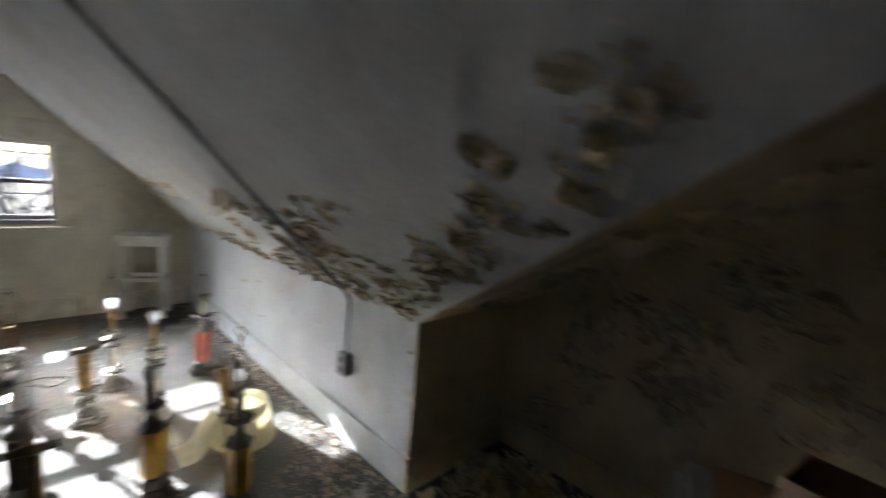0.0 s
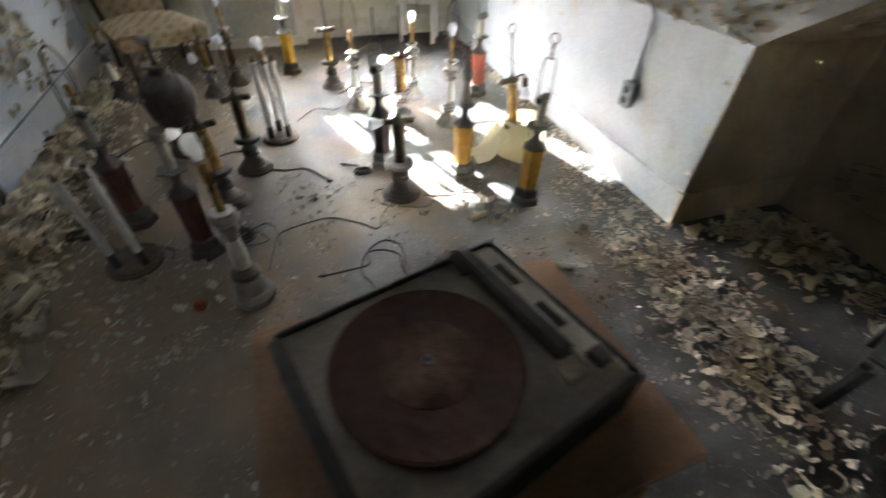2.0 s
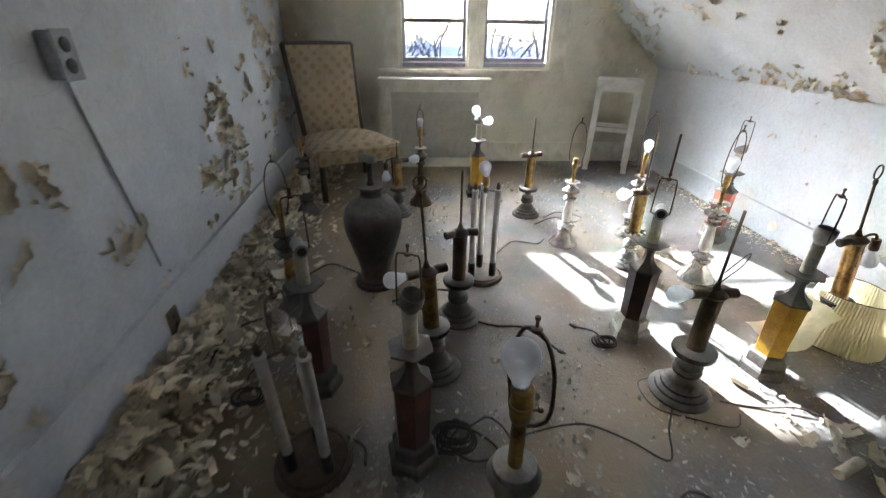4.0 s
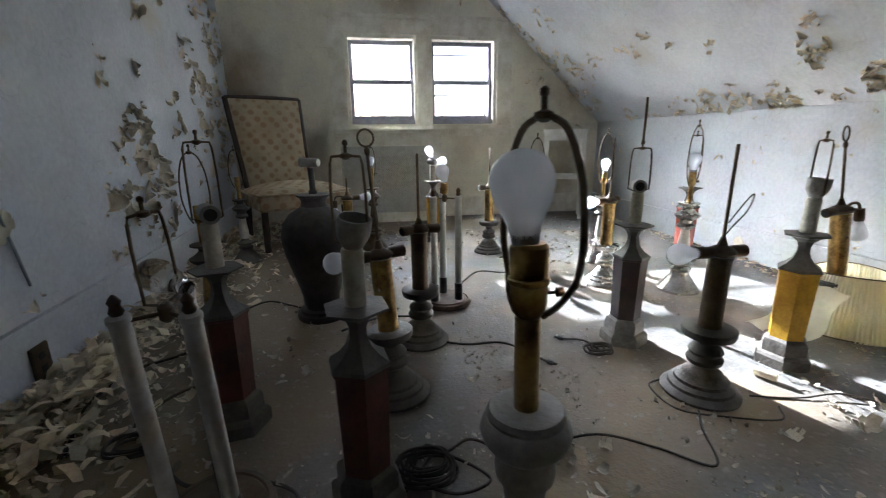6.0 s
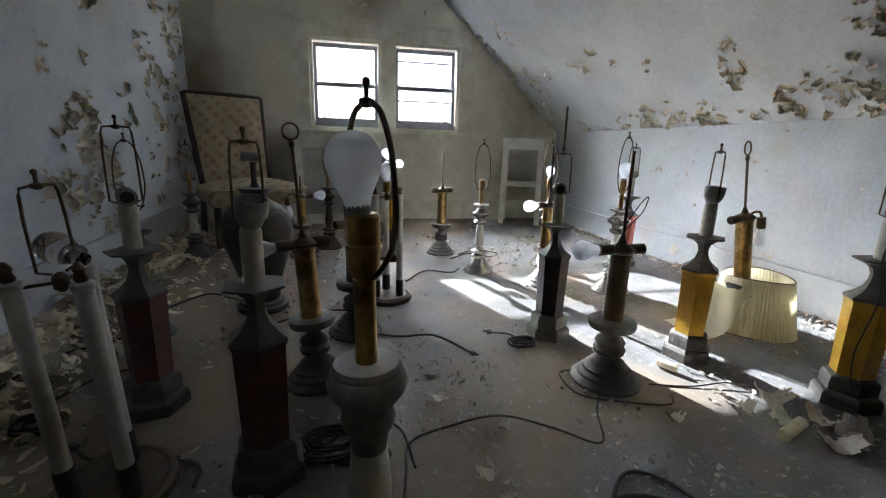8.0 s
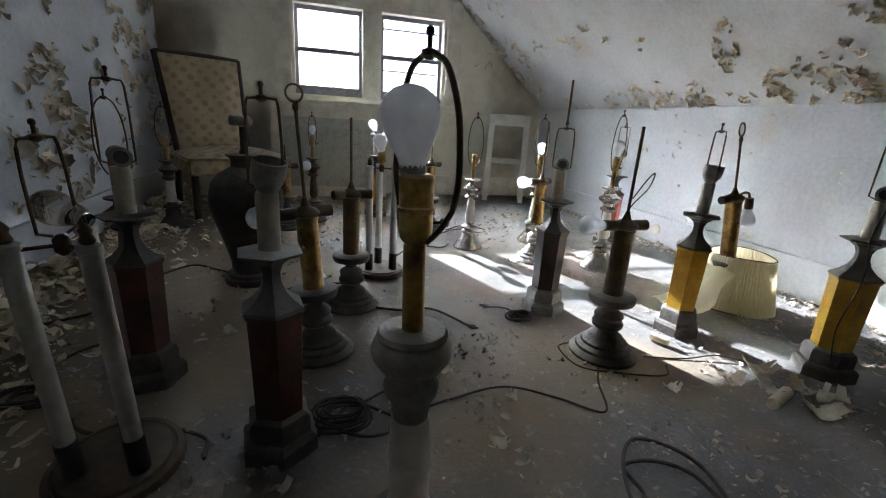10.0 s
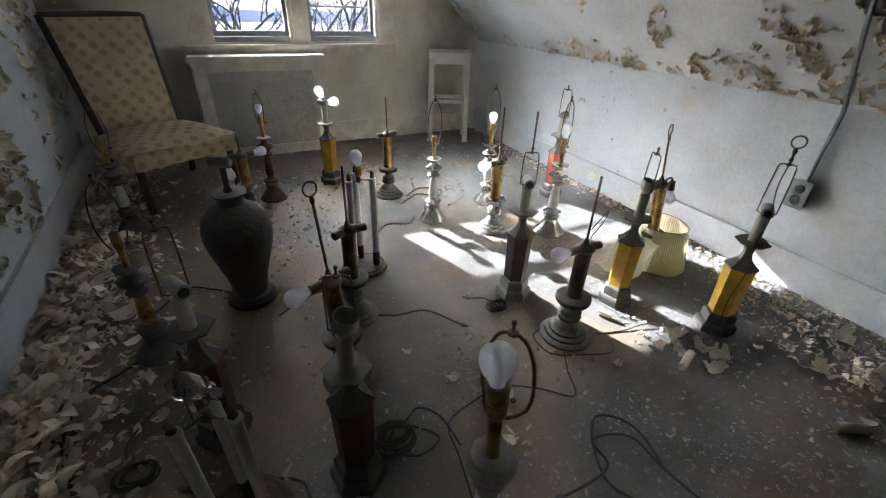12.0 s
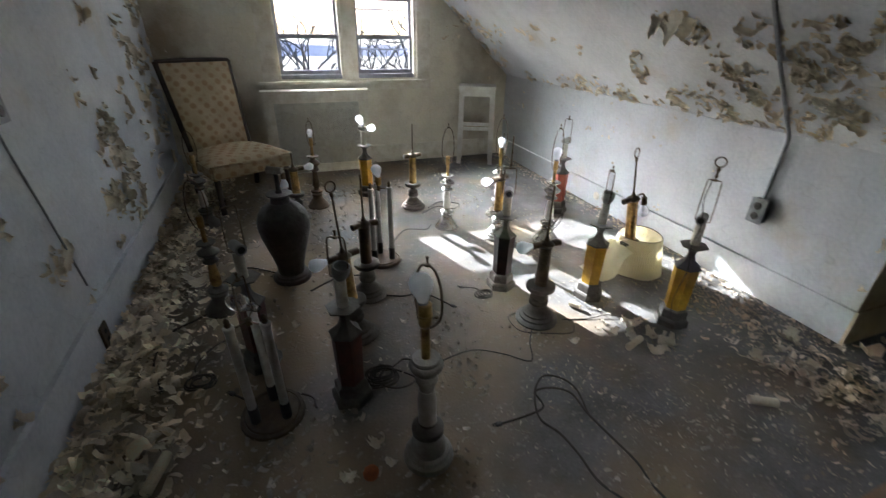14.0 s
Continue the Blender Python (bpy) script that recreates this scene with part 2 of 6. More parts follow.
M_SHADE = rough_mat("pleated_shade", (0.90, 0.87, 0.74), (0.85, 0.80, 0.64), scale=5, rough=0.85, bump=0.3, grain=40)
M_ORANGE = rough_mat("dried_orange", (0.42, 0.12, 0.025), (0.26, 0.07, 0.02), scale=30, rough=0.8, bump=0.6)
M_DARKWOOD = rough_mat("dark_wood", (0.045, 0.024, 0.018), (0.025, 0.015, 0.012), scale=9, rough=0.45, bump=0.15, dust=0.25)
M_BARK = rough_mat("bark", (0.09, 0.08, 0.08), (0.05, 0.045, 0.045), scale=3, rough=0.9, bump=0.4)
M_EARTH = rough_mat("winter_ground", (0.16, 0.13, 0.09), (0.10, 0.09, 0.06), scale=0.4, rough=0.95, bump=0.2)
# woods lightened to lilac-grey: distance haze is put into the colour
M_HAZEHILL = rough_mat("hazed_far_woods", (0.40, 0.36, 0.40), (0.30, 0.27, 0.29), scale=0.15, rough=1.0, bump=0)
M_ROPE = rough_mat("tan_paper", (0.46, 0.37, 0.24), (0.33, 0.25, 0.15), scale=12, rough=0.9, bump=0.2)


def fabric():
    """Beige upholstery woven with rows of small brown lozenges."""
    m = rough_mat("floral_upholstery", (0.52, 0.43, 0.29), (0.42, 0.34, 0.22), scale=5, rough=0.95, bump=0.35, grain=220, spec=0.1)
    n, l = m.node_tree.nodes, m.node_tree.links
    b = n["Principled BSDF"]
    src = b.inputs["Base Color"].links[0].from_socket
    tc = n.new("ShaderNodeTexCoord")
    rot = n.new("ShaderNodeMapping")
    rot.inputs["Rotation"].default_value = (0.55, 0.6, 0.785)
    rot.inputs["Scale"].default_value = (14, 14, 14)
    l.new(tc.outputs["Object"], rot.inputs["Vector"])
    ch = n.new("ShaderNodeTexVoronoi")
    ch.inputs["Randomness"].default_value = 0.12
    ch.inputs["Scale"].default_value = 1.0
    l.new(rot.outputs[0], ch.inputs["Vector"])
    mr = n.new("ShaderNodeMapRange")
    mr.inputs["From Min"].default_value, mr.inputs["From Max"].default_value = 0.30, 0.46
    mr.inputs["To Min"].default_value, mr.inputs["To Max"].default_value = 0.75, 0.0
    l.new(ch.outputs["Distance"], mr.inputs["Value"])
    mx = n.new("ShaderNodeMixRGB")
    mx.inputs[2].default_value = (0.32, 0.20, 0.11, 1)
    l.new(mr.outputs["Result"], mx.inputs["Fac"])
    l.new(src, mx.inputs[1])
    l.new(mx.outputs["Color"], b.inputs["Base Color"])
    return m


def glass(name, rough=0.0, tint=(1, 1, 1)):
    m = bpy.data.materials.new(name)
    m.use_nodes = True
    b = m.node_tree.nodes["Principled BSDF"]
    b.inputs["Transmission Weight"].default_value = 1.0
    b.inputs["Roughness"].default_value = rough
    b.inputs["IOR"].default_value = 1.45
    b.inputs["Base Color"].default_value = (*tint, 1)
    return m


def floor_material():
    """Worn grey floor paint over brown boards' dust: scuffs, tan dust drifts and pale specks."""
    m = rough_mat("worn_floor", (0.205, 0.20, 0.195), (0.12, 0.112, 0.10), scale=3.2, rough=0.55, bump=0.25, grain=70, spec=0.35)
    n, l = m.node_tree.nodes, m.node_tree.links
    b = n["Principled BSDF"]
    src = b.inputs["Base Color"].links[0].from_socket
    geo = n.new("ShaderNodeNewGeometry")
    sep = n.new("ShaderNodeSeparateXYZ")
    l.new(geo.outputs["Position"], sep.inputs[0])
    ns = n.new("ShaderNodeTexNoise")
    ns.inputs["Scale"].default_value, ns.inputs["Detail"].default_value = 1.5, 8
    l.new(geo.outputs["Position"], ns.inputs["Vector"])
    lean = n.new("ShaderNodeMath")
    lean.operation = 'MULTIPLY_ADD'
    lean.inputs[1].default_value, lean.inputs[2].default_value = -0.085, -0.17
    l.new(sep.outputs["X"], lean.inputs[0])
    sm = n.new("ShaderNodeMath")
    l.new(ns.outputs["Fac"], sm.inputs[0])
    l.new(lean.outputs[0], sm.inputs[1])
    mr = n.new("ShaderNodeMapRange")
    mr.inputs["From Min"].default_value, mr.inputs["From Max"].default_value = 0.40, 0.62
    mr.inputs["To Max"].default_value = 0.85
    l.new(sm.outputs[0], mr.inputs["Value"])
    mx = n.new("ShaderNodeMixRGB")
    mx.inputs[2].default_value = (0.31, 0.235, 0.145, 1)
    l.new(mr.outputs["Result"], mx.inputs["Fac"])
    l.new(src, mx.inputs[1])
    sp = n.new("ShaderNodeTexNoise")
    sp.inputs["Scale"].default_value, sp.inputs["Detail"].default_value = 28, 3
    l.new(geo.outputs["Position"], sp.inputs["Vector"])
    sr = n.new("ShaderNodeMapRange")
    sr.inputs["From Min"].default_value, sr.inputs["From Max"].default_value = 0.60, 0.72
    sr.inputs["To Max"].default_value = 0.6
    l.new(sp.outputs["Fac"], sr.inputs["Value"])
    mx2 = n.new("ShaderNodeMixRGB")
    mx2.inputs[2].default_value = (0.40, 0.37, 0.31, 1)
    l.new(sr.outputs["Result"], mx2.inputs["Fac"])
    l.new(mx.outputs["Color"], mx2.inputs[1])
    l.new(mx2.outputs["Color"], b.inputs["Base Color"])
    rr = n.new("ShaderNodeMapRange")
    rr.inputs["To Min"].default_value, rr.inputs["To Max"].default_value = 0.42, 0.85
    l.new(ns.outputs["Fac"], rr.inputs["Value"])
    l.new(rr.outputs["Result"], b.inputs["Roughness"])
    return m


def frosted_bulb():
    m = bpy.data.materials.new("frosted_bulb")
    m.use_nodes = True
    b = m.node_tree.nodes["Principled BSDF"]
    b.inputs["Base Color"].default_value = (0.90, 0.92, 0.95, 1)
    b.inputs["Roughness"].default_value = 0.18
    tr = m.node_tree.nodes.new("ShaderNodeBsdfTranslucent")
    tr.inputs["Color"].default_value = (0.94, 0.96, 1.0, 1)
    mix = m.node_tree.nodes.new("ShaderNodeMixShader")
    mix.inputs[0].default_value = 0.80
    m.node_tree.links.new(b.outputs[0], mix.inputs[1])
    m.node_tree.links.new(tr.outputs[0], mix.inputs[2])
    m.node_tree.links.new(mix.outputs[0], m.node_tree.nodes["Material Output"].inputs["Surface"])
    return m


def through_cloth(m, share):
    """Lets part of the light through thin cloth."""
    n, l = m.node_tree.nodes, m.node_tree.links
    b = n["Principled BSDF"]
    tr = n.new("ShaderNodeBsdfTranslucent")
    l.new(b.inputs["Base Color"].links[0].from_socket, tr.inputs["Color"])
    mix = n.new("ShaderNodeMixShader")
    mix.inputs[0].default_value = share
    l.new(b.outputs[0], mix.inputs[1])
    l.new(tr.outputs[0], mix.inputs[2])
    l.new(mix.outputs[0], n["Material Output"].inputs["Surface"])


through_cloth(M_SHADE, 0.5)
M_FABRIC = fabric()
M_PANE = glass("window_glass")
M_CLEAR = glass("smoky_glass", 0.05, (0.75, 0.70, 0.66))
M_FLOOR = floor_material()
M_BULB = frosted_bulb()


# ---- mesh helpers ----
def finish(bm, name, material, smooth=True, angle=40):
    bmesh.ops.recalc_face_normals(bm, faces=bm.faces)
    me = bpy.data.meshes.new(name)
    if smooth:
        lim = radians(angle)
        for f in bm.faces:
            f.smooth = True
        for e in bm.edges:
            if len(e.link_faces) == 2:
                e.smooth = e.calc_face_angle(0) < lim
    bm.to_mesh(me)
    bm.free()
    me.materials.append(material)
    return me


def part(name, bm, material, parent, label="", smooth=True, angle=40):
    """Links a bmesh as one mesh object under a thing or a part."""
    ob = new(name, finish(bm, name, material, smooth, angle))
    ob.parent = parent
    if label:
        tagged(ob, label)
    return ob


def thing(name, x, y, z, rz, label, category, group="", tilt=(0, 0)):
    ob = new(name)
    ob.empty_display_size = 0.05
    ob.matrix_basis = pose(x, y, z, tilt[0], tilt[1], rz)
    return tagged(ob, label, category, group)


def structure(name, bm, material, label, category, smooth=False):
    ob = new(name, finish(bm, name, material, smooth))
    return tagged(ob, label, category, kind="structure")


def box(bm, x0, x1, y0, y1, z0, z1, bevel=0.0, m=None):
    sub = bmesh.new()
    vs = [sub.verts.new((x, y, z)) for z in (z0, z1) for y in (y0, y1) for x in (x0, x1)]
    for q in ((0, 2, 3, 1), (4, 5, 7, 6), (0, 1, 5, 4), (2, 6, 7, 3), (0, 4, 6, 2), (1, 3, 7, 5)):
        sub.faces.new([vs[i] for i in q])
    if bevel:
        bmesh.ops.bevel(sub, geom=sub.edges[:], offset=bevel, segments=2, affect='EDGES', clamp_overlap=True)
    join(bm, sub, m)
    return bm


def join(bm, sub, m=None):
    made = {}
    for v in sub.verts:
        made[v] = bm.verts.new(m @ v.co if m else v.co)
    for f in sub.faces:
        bm.faces.new([made[v] for v in f.verts])
    sub.free()


def prism(bm, corners, way):
    """A flat polygon pushed along a way."""
    a = [bm.verts.new(c) for c in corners]
    b = [bm.verts.new(Vector(c) + Vector(way)) for c in corners]
    bm.faces.new(a)
    bm.faces.new(b[::-1])
    for i in range(len(a)):
        j = (i + 1) % len(a)
        bm.faces.new((a[i], b[i], b[j], a[j]))
    return bm


def lathe(bm, profile, seg=24, m=None, turn=0.0, squash=1.0):
    """A profile of (radius, height) turned about z."""
    sub = bmesh.new()
    rings = []
    for r, z in profile:
        rings.append([sub.verts.new((max(r, 1e-4) * math.cos(turn + 2 * math.pi * k / seg), squash * max(r, 1e-4) * math.sin(turn + 2 * math.pi * k / seg), z)) for k in range(seg)])
    for a, b in zip(rings, rings[1:]):
        for k in range(seg):
            j = (k + 1) % seg
            sub.faces.new((a[k], a[j], b[j], b[k]))
    sub.faces.new(rings[0][::-1])
    sub.faces.new(rings[-1])
    join(bm, sub, m)
    return bm


def tube(bm, points, r, seg=8, closed=False):
    pts = [Vector(p) for p in points]
    n = len(pts)
    rings = []
    ref = Vector((0.13, 0.31, 0.94)).normalized()
    for i, p in enumerate(pts):
        a = pts[(i - 1) % n] if closed or i else p
        b = pts[(i + 1) % n] if closed or i < n - 1 else p
        d = (b - a).normalized()
        u = d.cross(ref)
        if u.length < 0.05:
            u = d.cross(Vector((1, 0, 0)))
        u.normalize()
        v = d.cross(u).normalized()
        rings.append([bm.verts.new(p + r * (math.cos(2 * math.pi * k / seg) * u + math.sin(2 * math.pi * k / seg) * v)) for k in range(seg)])
    pairs = list(zip(rings, rings[1:])) + ([(rings[-1], rings[0])] if closed else [])
    for a, b in pairs:
        for k in range(seg):
            j = (k + 1) % seg
            bm.faces.new((a[k], a[j], b[j], b[k]))
    if not closed:
        bm.faces.new(rings[0][::-1])
        bm.faces.new(rings[-1])
    return bm


def curve_points(ctrl, steps=8):
    """A smooth line through control points."""
    p = [Vector(c) for c in ctrl]
    p = [2 * p[0] - p[1]] + p + [2 * p[-1] - p[-2]]
    out = []
    for i in range(1, len(p) - 2):
        for s in range(steps):
            t = s / steps
            out.append(0.5 * ((2 * p[i]) + (p[i + 1] - p[i - 1]) * t + (2 * p[i - 1] - 5 * p[i] + 4 * p[i + 1] - p[i + 2]) * t * t + (3 * p[i] - p[i - 1] - 3 * p[i + 1] + p[i + 2]) * t ** 3))
    out.append(p[-2])
    return out


# ---- the shell of the attic ----
KNEE, SLOPE, PITCH2, CEIL = 1.03, 0.92, 0.545, 2.46
Y_WIN, Y_BACK, Y_RET, X_ALC = 4.87, -3.2, 0.50, 0.88
X_RIDGE = -(CEIL - KNEE) / SLOPE


def left_x(y):
    return -3.81 - 0.045 * (y - 0.5)


def slope_z(x):
    return KNEE - SLOPE * x


bm = bmesh.new()
box(bm, -4.5, 1.1, Y_BACK - 0.2, Y_WIN + 0.25, -0.2, 0.0)
structure("floor", bm, M_FLOOR, "worn grey painted floor strewn with dust and paint chips", "floor")

bm = bmesh.new()
ya, yb = Y_BACK - 0.15, Y_WIN + 0.2
prism(bm, [(left_x(ya), ya, 0), (left_x(yb), yb, 0), (left_x(yb) - 0.15, yb, 0), (left_x(ya) - 0.15, ya, 0)], (0, 0, CEIL))
structure("wall_west", bm, M_WALL, "pale blue-white plaster wall with badly peeling paint", "wall")

# window wall with two openings
OPEN = ((-2.83, -2.10), (-1.965, -1.235))
W0, W1 = 1.02, 1.90
bm = bmesh.new()
T = (0, 0.2, 0)
xl, xr = left_x(Y_WIN), 0.0
prism(bm, [(xl, Y_WIN, 0), (xr, Y_WIN, 0), (xr, Y_WIN, W0), (xl, Y_WIN, W0)], T)
prism(bm, [(xl, Y_WIN, W0), (OPEN[0][0], Y_WIN, W0), (OPEN[0][0], Y_WIN, W1), (xl, Y_WIN, W1)], T)
prism(bm, [(OPEN[0][1], Y_WIN, W0), (OPEN[1][0], Y_WIN, W0), (OPEN[1][0], Y_WIN, W1), (OPEN[0][1], Y_WIN, W1)], T)
xs = -(W1 - KNEE) / SLOPE
prism(bm, [(OPEN[1][1], Y_WIN, W0), (xr, Y_WIN, W0), (xr, Y_WIN, KNEE), (xs, Y_WIN, W1), (OPEN[1][1], Y_WIN, W1)], T)
prism(bm, [(xl, Y_WIN, W1), (xs, Y_WIN, W1), (X_RIDGE, Y_WIN, CEIL), (xl, Y_WIN, CEIL)], T)
structure("wall_north", bm, M_CREAM, "cream plaster gable wall stained brown by damp", "wall")

bm = bmesh.new()
prism(bm, [(0, Y_RET + 0.002, 0), (0.12, Y_RET + 0.002, 0), (0.12, Y_WIN + 0.2, 0), (0, Y_WIN + 0.2, 0)], (0, 0, KNEE))
structure("wall_east", bm, M_WALL, "low pale blue-white knee wall under the roof slope", "wall")
bm = bmesh.new()
prism(bm, [(0.003, Y_RET, 0), (X_ALC, Y_RET, 0), (X_ALC, Y_RET + 0.12, 0), (0.003, Y_RET + 0.12, 0)], (0, 0, KNEE))
structure("wall_return", bm, M_DORMER, "low stained return wall of the alcove", "wall")
bm = bmesh.new()
prism(bm, [(X_ALC, Y_BACK - 0.15, 0), (X_ALC + 0.15, Y_BACK - 0.15, 0), (X_ALC + 0.15, Y_RET + 0.12, 0), (X_ALC, Y_RET + 0.12, 0)], (0, 0, CEIL))
structure("wall_alcove", bm, M_DORMER, "stained cream alcove wall with peeling paint", "wall")
# unseen closing wall, coloured dark brown to bounce less light into the alcove
bm = bmesh.new()
prism(bm, [(left_x(Y_BACK), Y_BACK, 0), (X_ALC, Y_BACK, 0), (X_ALC, Y_BACK - 0.15, 0), (left_x(Y_BACK), Y_BACK - 0.15, 0)], (0, 0, CEIL))
structure("wall_south", bm, M_DIMPLASTER, "unseen plain wall closing the attic, dark brown to cut bounced light", "wall")

# roof slope over the knee wall, cut by the valley; the alcove's own slope; the flat ceiling
y_top2 = Y_RET - (CEIL - KNEE) / PITCH2
UP = (0.10, 0, 0.12)
bm = bmesh.new()
prism(bm, [(0, Y_WIN, KNEE), (X_RIDGE, Y_WIN, CEIL), (X_RIDGE, y_top2, CEIL), (0, Y_RET, KNEE)], UP)
structure("slope_east", bm, M_WALL, "sloping plaster ceiling with peeling whitewash", "sloped ceiling")
bm = bmesh.new()
prism(bm, [(0, Y_RET, KNEE), (X_RIDGE, y_top2, CEIL), (X_ALC, y_top2, CEIL), (X_ALC, Y_RET, KNEE)], (0, 0.08, 0.12))
structure("slope_alcove", bm, M_DORMER, "sloping alcove ceiling of cracked dirty plaster", "sloped ceiling")
bm = bmesh.new()
prism(bm, [(-4.4, Y_BACK - 0.15, CEIL), (X_ALC + 0.15, Y_BACK - 0.15, CEIL), (X_ALC + 0.15, y_top2, CEIL), (X_RIDGE, y_top2, CEIL), (X_RIDGE, Y_WIN + 0.2, CEIL), (-4.4, Y_WIN + 0.2, CEIL)], (0, 0, 0.15))
structure("ceiling", bm, M_WALL, "flat off-white plaster ceiling", "ceiling")

# baseboards
bm = bmesh.new()
prism(bm, [(left_x(Y_BACK), Y_BACK, 0), (left_x(Y_WIN), Y_WIN, 0), (left_x(Y_WIN) + 0.016, Y_WIN, 0), (left_x(Y_BACK) + 0.016, Y_BACK, 0)], (0, 0, 0.235))
prism(bm, [(left_x(Y_BACK), Y_BACK, 0.235), (left_x(Y_WIN), Y_WIN, 0.235), (left_x(Y_WIN) + 0.024, Y_WIN, 0.235), (left_x(Y_BACK) + 0.024, Y_BACK, 0.235)], (0, 0, 0.018))
structure("baseboard_west", bm, M_WALL, "tall painted baseboard with a moulded cap", "baseboard")
bm = bmesh.new()
box(bm, -0.016, 0, Y_RET, Y_WIN, 0, 0.20)
box(bm, -0.024, 0, Y_RET, Y_WIN, 0.20, 0.218)
structure("baseboard_east", bm, M_WALL, "painted baseboard along the knee wall", "baseboard")
bm = bmesh.new()
box(bm, -0.016, X_ALC, Y_RET - 0.016, Y_RET, 0, 0.22)
box(bm, X_ALC - 0.016, X_ALC, Y_BACK, Y_RET - 0.016, 0, 0.22)
structure("baseboard_alcove", bm, M_DORMER, "dull stained baseboard in the alcove", "baseboard")
bm = bmesh.new()
box(bm, -1.95, -0.024, Y_WIN - 0.016, Y_WIN, 0, 0.22)
box(bm, left_x(Y_WIN) + 0.024, -3.2, Y_WIN - 0.016, Y_WIN, 0, 0.22)
structure("baseboard_north", bm, M_TRIM, "cream baseboard under the window wall", "baseboard")


# ---- windows ----
def window(n, x0, x1, rails, label):
    w = new("window_%d" % n)
    w.matrix_basis = pose(0.5 * (x0 + x1), Y_WIN, W0)
    tagged(w, label, "window", "attic windows", "structure")
    h, hw, d = W1 - W0, (x1 - x0) / 2, 0.0
    bm = bmesh.new()
    for a, b in ((-hw, -hw + 0.03), (hw - 0.03, hw)):
        box(bm, a, b, 0.0, 0.16, 0.0, h, 0.003)
    box(bm, -hw + 0.03, hw - 0.03, 0.0, 0.16, h - 0.035, h, 0.003)
    part("window_frame", bm, M_TRIM, w)
    bm = bmesh.new()
    box(bm, -hw + 0.03, hw - 0.03, -0.0, 0.17, 0.0, 0.045, 0.004)
    part("window_sill", bm, M_SASH, w)
    ix = hw - 0.03
    mid = rails[0]
    for nm, lo, hi, yy in (("upper_sash", mid - 0.02, h - 0.035, 0.105), ("lower_sash", 0.045, mid + 0.02, 0.065)):
        bm = bmesh.new()
        box(bm, -ix, -ix + 0.035, yy, yy + 0.035, lo, hi, 0.003)
        box(bm, ix - 0.035, ix, yy, yy + 0.035, lo, hi, 0.003)
        box(bm, -ix + 0.035, ix - 0.035, yy, yy + 0.035, lo, lo + 0.045, 0.003)
        box(bm, -ix + 0.035, ix - 0.035, yy, yy + 0.035, hi - 0.04, hi, 0.003)
        s = part(nm, bm, M_SASH, w, "grey weathered sash")
        bm = bmesh.new()
        box(bm, -ix + 0.03, ix - 0.03, yy + 0.015, yy + 0.019, lo + 0.03, hi - 0.03)
        p = part("pane", bm, M_PANE, s, smooth=False)
        p.visible_shadow = False
    for z in rails[1:]:
        bm = bmesh.new()
        box(bm, -ix, ix, 0.142, 0.158, z - 0.009, z + 0.009, 0.002)
        part("storm_bar", bm, M_SASH, w, "thin storm-sash bar")
    return w


window(1, *OPEN[0], (0.435,), "old double-hung sash window with grey frame")
window(2, *OPEN[1], (0.435, 0.72, 0.305), "old double-hung window with a slipped storm sash")

bm = bmesh.new()
for a, b in ((-2.995, -2.833), (-2.097, -1.968), (-1.232, -1.065)):
    box(bm, a, b, Y_WIN - 0.022, Y_WIN, W0 - 0.02, W1 + 0.003, 0.003)
box(bm, -2.995, -1.065, Y_WIN - 0.022, Y_WIN, W1 + 0.003, W1 + 0.15, 0.003)
box(bm, -3.02, -1.04, Y_WIN - 0.04, Y_WIN, W1 + 0.15, W1 + 0.185, 0.004)
for a, b in ((-2.865, -2.833), (-2.097, -2.067), (-1.998, -1.968), (-1.232, -1.20)):
    box(bm, a, b, Y_WIN - 0.036, Y_WIN - 0.022, W0, W1, 0.004)
structure("trim_window", bm, M_TRIM, "wide cream window casing with moulded edges", "window trim")
bm = bmesh.new()
box(bm, -3.045, -1.02, Y_WIN - 0.075, Y_WIN, W0 - 0.055, W0 - 0.02, 0.006)
box(bm, -3.0, -1.06, Y_WIN - 0.02, Y_WIN, W0 - 0.13, W0 - 0.055, 0.003)
structure("trim_stool", bm, M_TRIM, "cream window stool and apron board", "window sill")


# ---- electrics ----
def outlet_box(x, y, z, rz, label):
    o = thing("outlet_box", x, y, z, rz, label, "outlet")
    bm = bmesh.new()
    box(bm, -0.045, 0.045, 0.0, 0.052, -0.075, 0.075, 0.006)
    part("body", bm, M_STEEL, o)
    bm = bmesh.new()
    box(bm, -0.05, 0.05, 0.052, 0.057, -0.08, 0.08, 0.002)
    part("cover_plate", bm, M_STEEL, o)
    for s in (-0.033, 0.033):
        bm = bmesh.new()
        lathe(bm, [(0.024, 0), (0.024, 0.004), (0.020, 0.006)], 16, pose(0, 0.057, s, -90, 0, 0))
        f = part("socket_face", bm, M_BLACK, o)
        bm = bmesh.new()
        for dx in (-0.008, 0.008):
            box(bm, dx - 0.002, dx + 0.002, 0.0625, 0.0635, s - 0.006, s + 0.006)
        part("slot", bm, M_HOLE, f)
    return o


